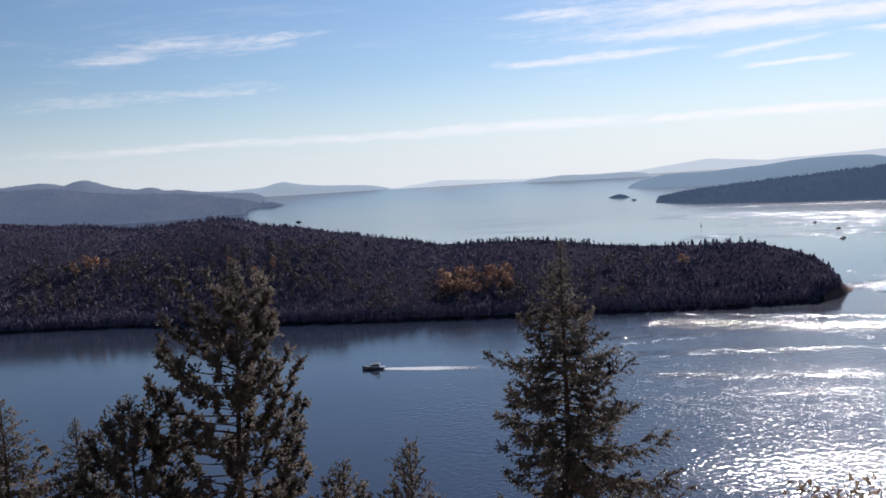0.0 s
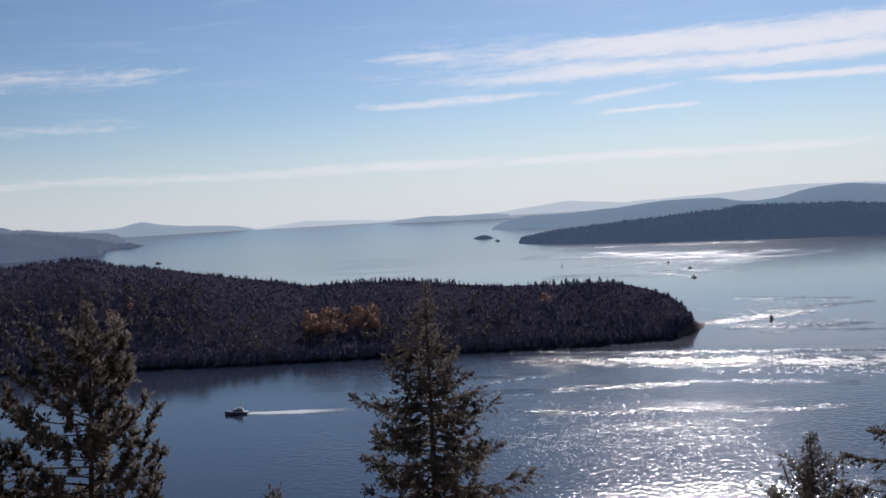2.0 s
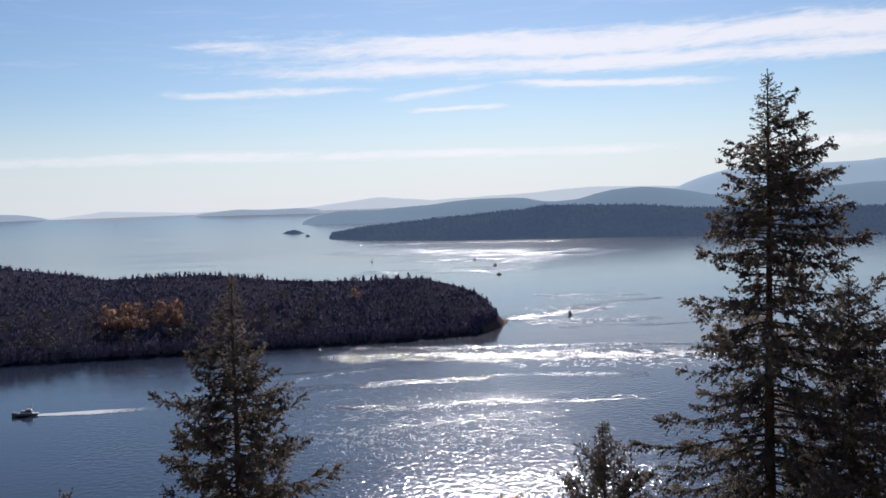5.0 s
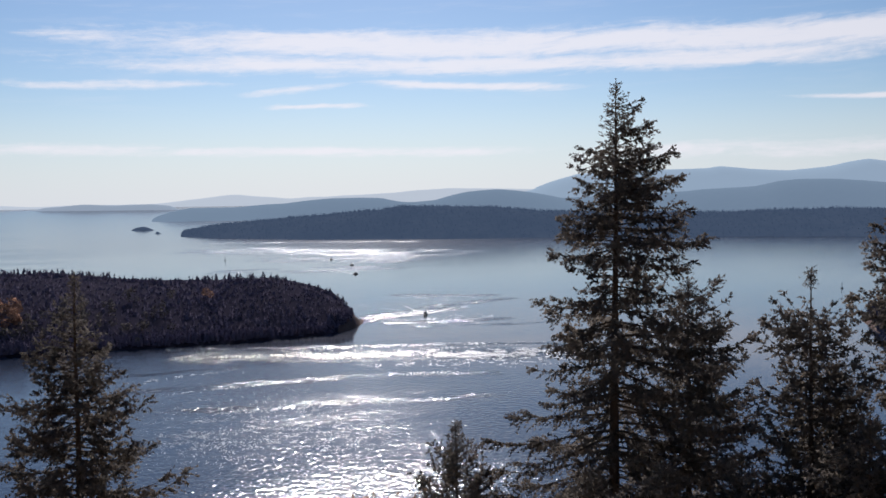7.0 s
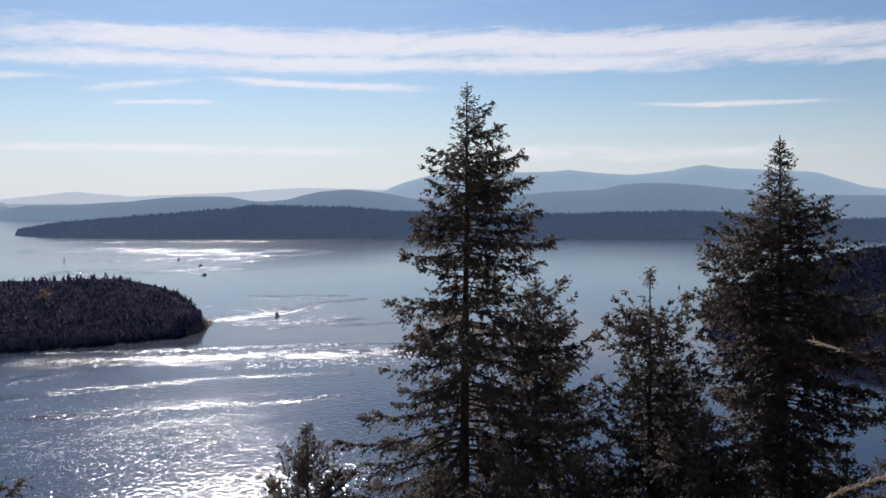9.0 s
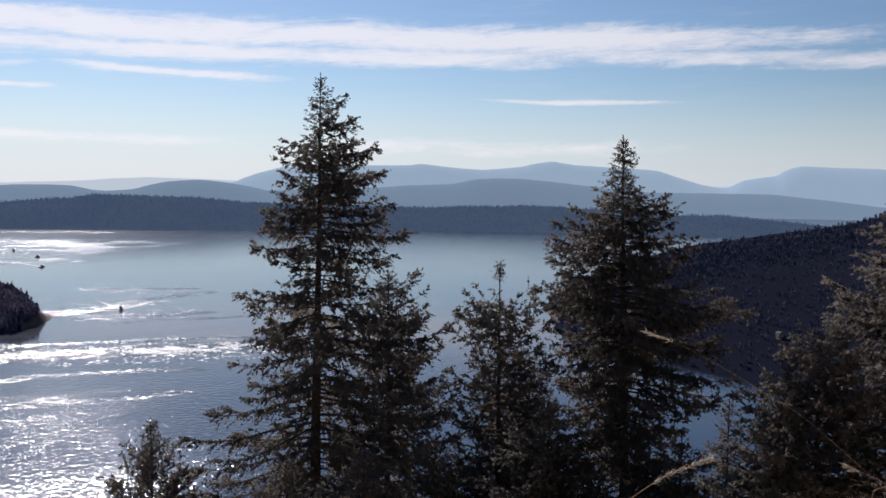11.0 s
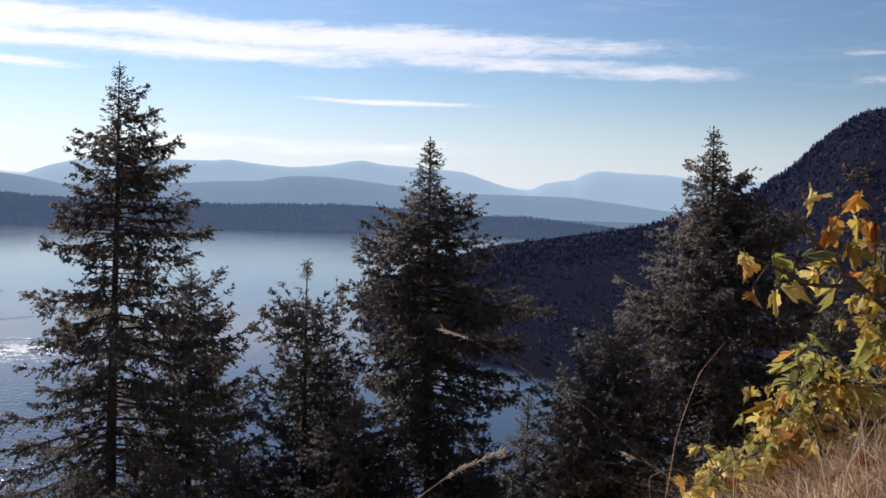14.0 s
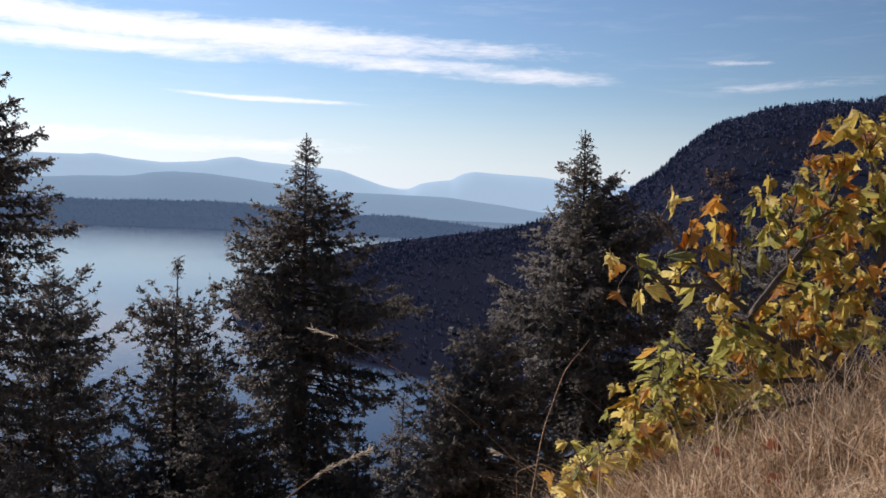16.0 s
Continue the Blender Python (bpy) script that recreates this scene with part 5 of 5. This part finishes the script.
# limbs of the maple: bearing and angle along each, and thickness
MAPLE_LIMBS = [
    ([(88.5, -10.5), (86.7, -8.6), (85.2, -8.1), (83.7, -7.5), (82.4, -6.7), (80.5, -6.2)], 0.030),
    ([(82.2, -6.6), (81.8, -5.9), (82.8, -4.3), (83.8, -3.0), (84.9, -1.4), (85.8, 0.6), (86.2, 2.0)], 0.019),
    ([(81.7, -5.6), (80.4, -4.7), (79.1, -3.6), (77.7, -2.2), (76.7, -0.95), (76.0, -0.1)], 0.016),
    ([(83.8, -3.0), (83.6, -1.1), (84.0, 0.7), (84.3, 2.7)], 0.009),
    ([(81.7, -5.6), (79.7, -4.3), (77.5, -4.5), (75.4, -3.5), (74.0, -3.0)], 0.014),
    ([(80.8, -4.5), (80.7, -1.6), (80.5, 0.4), (81.4, 0.9)], 0.007), ([(81.3, -4.5), (81.25, -2.0), (81.1, -0.1)], 0.006),
    ([(79.1, -3.6), (78.3, -1.7), (79.1, 0.0)], 0.006), ([(86.0, -8.4), (88, -5), (88.6, -1), (87.6, 3.4)], 0.024),
    ([(86.5, -8.9), (82, -9.6), (79, -9.6), (77, -9.9)], 0.016), ([(86, -10), (80, -12.0), (76.5, -13), (73, -15.4)], 0.014),
]
# leaves near the top, one by one: bearing, angle, kind (0 yellow, 1 green, 2 rust)
TOP_LEAVES = [
    (77.3, 0.1, 0), (79.9, 0.6, 2), (80.2, -1.0, 2), (78.2, -1.5, 2), (79.3, -2.2, 2), (76.8, -3.0, 1), (73.9, -3.4, 0), (77.8, -3.8, 0), (75.6, -5.0, 0), (76.7, -4.6, 0), (79.0, -4.2, 1), (81.0, -3.8, 0), (82.4, -2.2, 1),
    (82.9, 0.0, 1), (82.0, 0.3, 0), (83.2, 0.6, 0), (84.5, 0.9, 2), (85.7, 2.6, 2), (87.1, 4.2, 0), (87.4, 3.0, 0), (86.7, 1.2, 1), (85.3, -0.4, 0), (87.9, 0.0, 0), (86.6, 0.4, 1), (85.0, -1.8, 1), (86.2, -3.4, 0),
    (84.0, -4.0, 0), (87.7, -1.5, 1), (87.9, 4.3, 0), (88.4, 2.2, 1),
]
# lower clumps of smaller, wilted leaves
LOW_CLUMPS = [
    (80.5, -6.0, 0), (81.2, -7.4, 1), (81.9, -8.3, 1), (82.8, -8.7, 0), (77.8, -8.9, 1), (78.7, -10.2, 0), (77.2, -9.8, 1), (75.8, -11.5, 0), (78.3, -12.1, 0), (77.1, -11.7, 1), (80.5, -8.9, 1), (79.8, -10.2, 0),
    (80.8, -10.5, 1), (79.1, -11.4, 2), (80.3, -11.7, 1), (82.8, -10.6, 1), (76.7, -12.6, 0), (74.8, -13.7, 1), (73.8, -14.8, 0), (75.9, -13.3, 1), (77.2, -13.1, 2), (72.9, -15.4, 1), (75.8, -14.6, 0), (72.2, -15.9, 0),
    (86.3, -6.0, 0), (88.3, -6.4, 1), (87.1, -5.3, 0), (85.2, -5.8, 2), (84.6, -8.3, 0), (83.7, -6.2, 0), (88.4, -3.8, 2), (85.9, -2.6, 0),
]


def maple():
    rng = np.random.default_rng(77)
    depth = lambda az: 4.5 + 0.05 * (az - 74.0)
    root = toward(88.5, -10.5, depth(88.5))
    root[2] = float(bluff_height(np.array(root[0]), np.array(root[1])))
    shrub = tagged(new("maple_shrub"), "low bigleaf maple in yellow and rust autumn leaf", "shrub")
    shrub.location = root
    wood = []
    for pts, thick in MAPLE_LIMBS:
        path = smooth_path([toward(a, e, depth(a)) for a, e in pts], 24) - root
        path += 0.012 * np.stack([wobble(path[:, k] * 9, path[:, 2] * 7, 1.0, 50 + k) for k in range(3)], -1)
        if pts[0] == (88.5, -10.5):
            path[0] = (0.0, 0.0, -0.05)
        wood.append(path)
        v, f = tubes(path[None], np.linspace(thick, thick * 0.3, 24)[None], 7)
        part("limb", mesh_of("limb", v, f, MAPLE_BARK, True), shrub)
    wood = np.concatenate(wood)
    kinds = [[leaf_mesh("leaf", 10 * j + i, m) for i in range(8)] for j, m in enumerate((LEAF_YELLOW, LEAF_GREEN, LEAF_RUST))]
    rest_v, rest_f, start = [], [], 0

    def hang(p, size, kind, stalked):
        nonlocal start
        which = kind if rng.random() < 0.72 else int(rng.integers(0, 3))
        turn = Euler((rng.normal(0.0, 0.25), rng.normal(0, 0.3), rng.uniform(0, 6.28))).to_matrix().to_4x4()
        leaf = new("leaf", kinds[which][int(rng.integers(0, 8))])
        leaf.parent = shrub
        leaf.matrix_basis = Matrix.Translation(p) @ turn @ Matrix.Diagonal((size * rng.uniform(0.5, 1.05), size, size * rng.uniform(0.9, 1.25), 1))
        if stalked:  # the twig that carries it, from the nearest wood
            inner = wood[np.argmin(((wood - p + [0, 0, 0.06]) ** 2).sum(1))]
            if np.linalg.norm(inner - p) > 0.45:
                inner = p + np.array([rng.normal(0, 0.06), rng.normal(0, 0.06), -rng.uniform(0.08, 0.2)])
            mid = (inner + p) / 2 + [0, 0, 0.02] + rng.normal(0, 0.012, 3)
            v, f = tubes(smooth_path([inner, mid, p], 6)[None], np.linspace(0.0045, 0.0022, 6)[None], 5)
            rest_v.append(v)
            rest_f.append(f + start)
            start += len(v)

    for az, el, kind in TOP_LEAVES:
        p = toward(az, el + 0.55, depth(az)) - root
        hang(p, rng.uniform(0.11, 0.155), kind, True)
        for _ in range(1 if az < 80 else 5 if az < 84 else 9):
            q = p + rng.normal(0, 1, 3) * (0.05 if az < 80 else 0.09) - [0, 0, 0.02]
            hang(q, rng.uniform(0.07, 0.13), kind, rng.random() < 0.5)
    for az, el, kind in LOW_CLUMPS:
        for k in range(17):
            a, e = az + rng.normal(0, 0.62), el + 0.5 + rng.normal(0, 0.6)
            hang(toward(a, e, depth(az) + 0.1 + rng.normal(0, 0.18)) - root, rng.uniform(0.06, 0.115), kind, k % 3 == 0)
    tagged(part("twig", mesh_of("twig", np.concatenate(rest_v), np.concatenate(rest_f), MAPLE_BARK, True), shrub), kind="stuff")
    return shrub


maple()


def grass_blades(rng, feet, tall, wide, lean=0.5):
    """Bent blades of three segments each."""
    n = len(feet)
    a = rng.uniform(0, 6.28, n)
    d = np.stack([np.cos(a), np.sin(a), 0 * a], -1)
    bend = (tall * rng.uniform(0.1, lean * 2, n))[:, None]
    side = np.stack([-np.sin(a + 0.9), np.cos(a + 0.9), 0 * a], -1) * wide[:, None]
    up = np.array([0, 0, 1.0]) * tall[:, None]
    rows = []
    for t in (0.0, 0.4, 0.75):
        c = feet + up * (t - 0.25 * lean * t * t) + d * bend * t * t
        rows += [c - side * (1 - 0.6 * t), c + side * (1 - 0.6 * t)]
    rows.append(feet + up * (1 - 0.35 * lean) + d * bend)
    v = np.stack(rows, 1)
    i = np.arange(n)[:, None, None] * 7
    f = (np.array([[0, 1, 3], [0, 3, 2], [2, 3, 5], [2, 5, 4], [4, 5, 6]])[None] + i).reshape(-1, 3)
    return v.reshape(-1, 3), f


def bank_feet(rng, count, az, reach):
    a = rng.uniform(*az, count)
    r = np.sqrt(rng.uniform(reach[0] ** 2, reach[1] ** 2, count))
    x, y = polar(a, r)
    return np.stack([x, y, bluff_height(x, y) - 0.02], -1)


def dry_grass():
    rng = np.random.default_rng(91)
    feet = bank_feet(rng, 52000, (60, 112), (2.2, 7.0))
    clump = wobble(feet[:, 0], feet[:, 1], 0.35, 61, 3)
    feet = feet[clump + rng.uniform(-0.5, 0.5, len(feet)) > -0.25]
    clump = wobble(feet[:, 0], feet[:, 1], 0.35, 61, 3)
    tall = np.clip(0.15 + 0.22 * clump + rng.uniform(0, 0.16, len(feet)), 0.05, 0.5)
    v, f = grass_blades(rng, feet, tall, rng.uniform(0.0012, 0.0045, len(feet)), 0.9)
    tagged(new("dry_grass", mesh_of("dry_grass", v, f, STRAW)), "matted straw-coloured dry grass on the bank", "grass", kind="stuff")
    far_feet = bank_feet(rng, 15000, (112, 420), (0.9, 9.0))
    far_v, far_f = grass_blades(rng, far_feet, rng.uniform(0.08, 0.3, len(far_feet)), rng.uniform(0.003, 0.006, len(far_feet)), 0.9)
    tagged(new("dry_grass", mesh_of("dry_grass", far_v, far_f, STRAW)), "thin dry grass over the rest of the bluff", "grass", kind="stuff")
    feet = bank_feet(rng, 1500, (78, 112), (3.4, 6.2))
    v, f = grass_blades(rng, feet, rng.uniform(0.35, 0.75, len(feet)), rng.uniform(0.0012, 0.0025, len(feet)), 0.35)
    tagged(new("tall_grass", mesh_of("tall_grass", v, f, STRAW)), "taller pale grass stems standing above the bank", "grass", kind="stuff")


dry_grass()


def stalk(points, r, thick, head, seed, label):
    """A long dry grass stalk along (azimuth, angle) points; head: share of it that carries seed."""
    rng = np.random.default_rng(seed)
    path = smooth_path([toward(a, e, r) for a, e in points], 30)
    foot = path[0].copy()
    foot[2] = min(float(bluff_height(np.array(foot[0]), np.array(foot[1]))), foot[2] - 0.05)
    path = np.concatenate([np.linspace(foot, path[0], 5)[:-1], path])
    thing = tagged(new("grass_stalk"), label, "grass stalk", "dry grass stalks by the camera")
    thing.location = foot
    path = path - foot
    v, f = tubes(path[None], np.linspace(thick, thick * 0.5, len(path))[None], 5)
    part("stem", mesh_of("stem", v, f, STRAW, True), thing)
    if head:
        n = int(240 * head)
        t = rng.uniform(1 - head, 1.0, n) * (len(path) - 1)
        c = np.stack([np.interp(t, np.arange(len(path)), path[:, k]) for k in range(3)], -1)
        along = path[-1] - path[-4]
        along /= np.linalg.norm(along)
        v, f = blades(rng, c + rng.normal(0, 0.0015, (n, 3)), along + rng.normal(0, 0.35, (n, 3)), rng.uniform(0.010, 0.022, n), rng.uniform(0.0012, 0.0024, n))
        tagged(part("seed_head", mesh_of("seed_head", v, f, SEED), thing, "pale feathery seed head"), kind="stuff")
    return thing


LONG = "long dry grass stalk with a pale seed head"
stalk([(54.0, -18.6), (57.4, -16.2), (60.3, -14.9)], 2.3, 0.0016, 0.5, 1, LONG)
stalk([(70.3, -16.2), (65.3, -12.2), (61.0, -9.9), (58.4, -8.6), (56.2, -7.9)], 2.6, 0.0005, 0.2, 2, LONG)
stalk([(70.0, -17.0), (70.5, -13.3), (71.6, -9.8), (73.0, -7.9)], 2.8, 0.0018, 0.0, 3, "tall bare dry grass stalk")
stalk([(71.5, -16.8), (69.3, -15.2), (67.6, -14.7)], 2.6, 0.0009, 0.18, 4, LONG)
stalk([(76.5, -14.0), (74.8, -12.6), (72.4, -10.9)], 3.2, 0.0008, 0.0, 5, "thin bare dry grass stalk")
stalk([(69.2, -17.6), (69.0, -15.8), (70.4, -15.2), (71.6, -15.6)], 2.9, 0.0016, 0.0, 6, "bent bare dry grass stalk")


def dry_shrub(az, el, r, spread, seed):
    """A dry shrub just below the edge: forked stems with small tan leaves."""
    rng = np.random.default_rng(seed)
    top = toward(az, el, r)
    foot = top.copy()
    foot[2] = float(bluff_height(np.array(top[0]), np.array(top[1])))
    thing = tagged(new("dry_shrub"), "dry tan-leaved shrub below the bluff's edge", "shrub", "dry shrubs on the slope")
    thing.location = foot
    tall = max(0.8, top[2] - foot[2])
    n = 26
    a = rng.uniform(0, 6.28, n)
    out = spread * np.sqrt(rng.random(n))
    s = np.linspace(0, 1, 10)
    path = np.stack([out[:, None] * np.cos(a)[:, None] * s**1.5, out[:, None] * np.sin(a)[:, None] * s**1.5, tall * rng.uniform(0.82, 1.0, (n, 1)) * s], -1)
    v, f = tubes(path, 0.012 * (1 - 0.8 * s) * np.ones((n, 1)), 5)
    tagged(part("stem", mesh_of("stem", v, f, MAPLE_BARK, True), thing), kind="stuff")
    m = 1500
    b = rng.integers(0, n, m)
    q = 1 - rng.random(m) ** 2 * 0.5
    i = np.minimum((q * 9).astype(int), 8)
    pts = path[b, i] + (path[b, i + 1] - path[b, i]) * (q * 9 - i)[:, None] + rng.normal(0, 0.09, (m, 3))
    v, f = blades(rng, pts, rng.normal(0, 1, (m, 3)), rng.uniform(0.04, 0.08, m), rng.uniform(0.012, 0.022, m))
    tagged(part("foliage", mesh_of("foliage", v, f, DRY_LEAF), thing, "small dry tan leaves"), kind="stuff")


dry_shrub(20.3, -18.1, 9.0, 0.35, 5)
dry_shrub(23.8, -17.7, 9.0, 0.45, 6)


def fallen_leaves():
    """Rust-red maple leaves caught in the grass of the bank."""
    rng = np.random.default_rng(33)
    shapes = [leaf_mesh("fallen_leaf", 200 + i, LEAF_RED) for i in range(3)]
    for az, el in ((80.6, -16.3), (81.6, -16.8), (85.2, -15.6), (78.0, -16.9), (86.8, -14.2), (83.0, -14.6)):
        d = toward(az, el, 1.0) - np.array([0, 0, EYE])
        r = next((k for k in np.linspace(1.5, 7, 200) if EYE + d[2] * k < float(bluff_height(np.array(d[0] * k), np.array(d[1] * k))) + 0.10), 4.0)
        leaf = new("fallen_leaf", shapes[int(rng.integers(0, 3))])
        size = rng.uniform(0.09, 0.14)
        leaf.matrix_world = Matrix.Translation(Vector(d * r) + Vector((0, 0, EYE))) @ Euler((rng.uniform(0.5, 1.3), rng.normal(0, 0.4), rng.uniform(0, 6.28))).to_matrix().to_4x4() @ Matrix.Diagonal((size, size, size, 1))
        tagged(leaf, "curled rust-red maple leaf lying on dry grass", "leaf", "fallen leaves on the bank")


LEAF_RED = leaf_material("red_maple_leaf", (0.16, 0.03, 0.02), (0.30, 0.07, 0.04), (0.42, 0.14, 0.07), (0.12, 0.04, 0.02))
fallen_leaves()
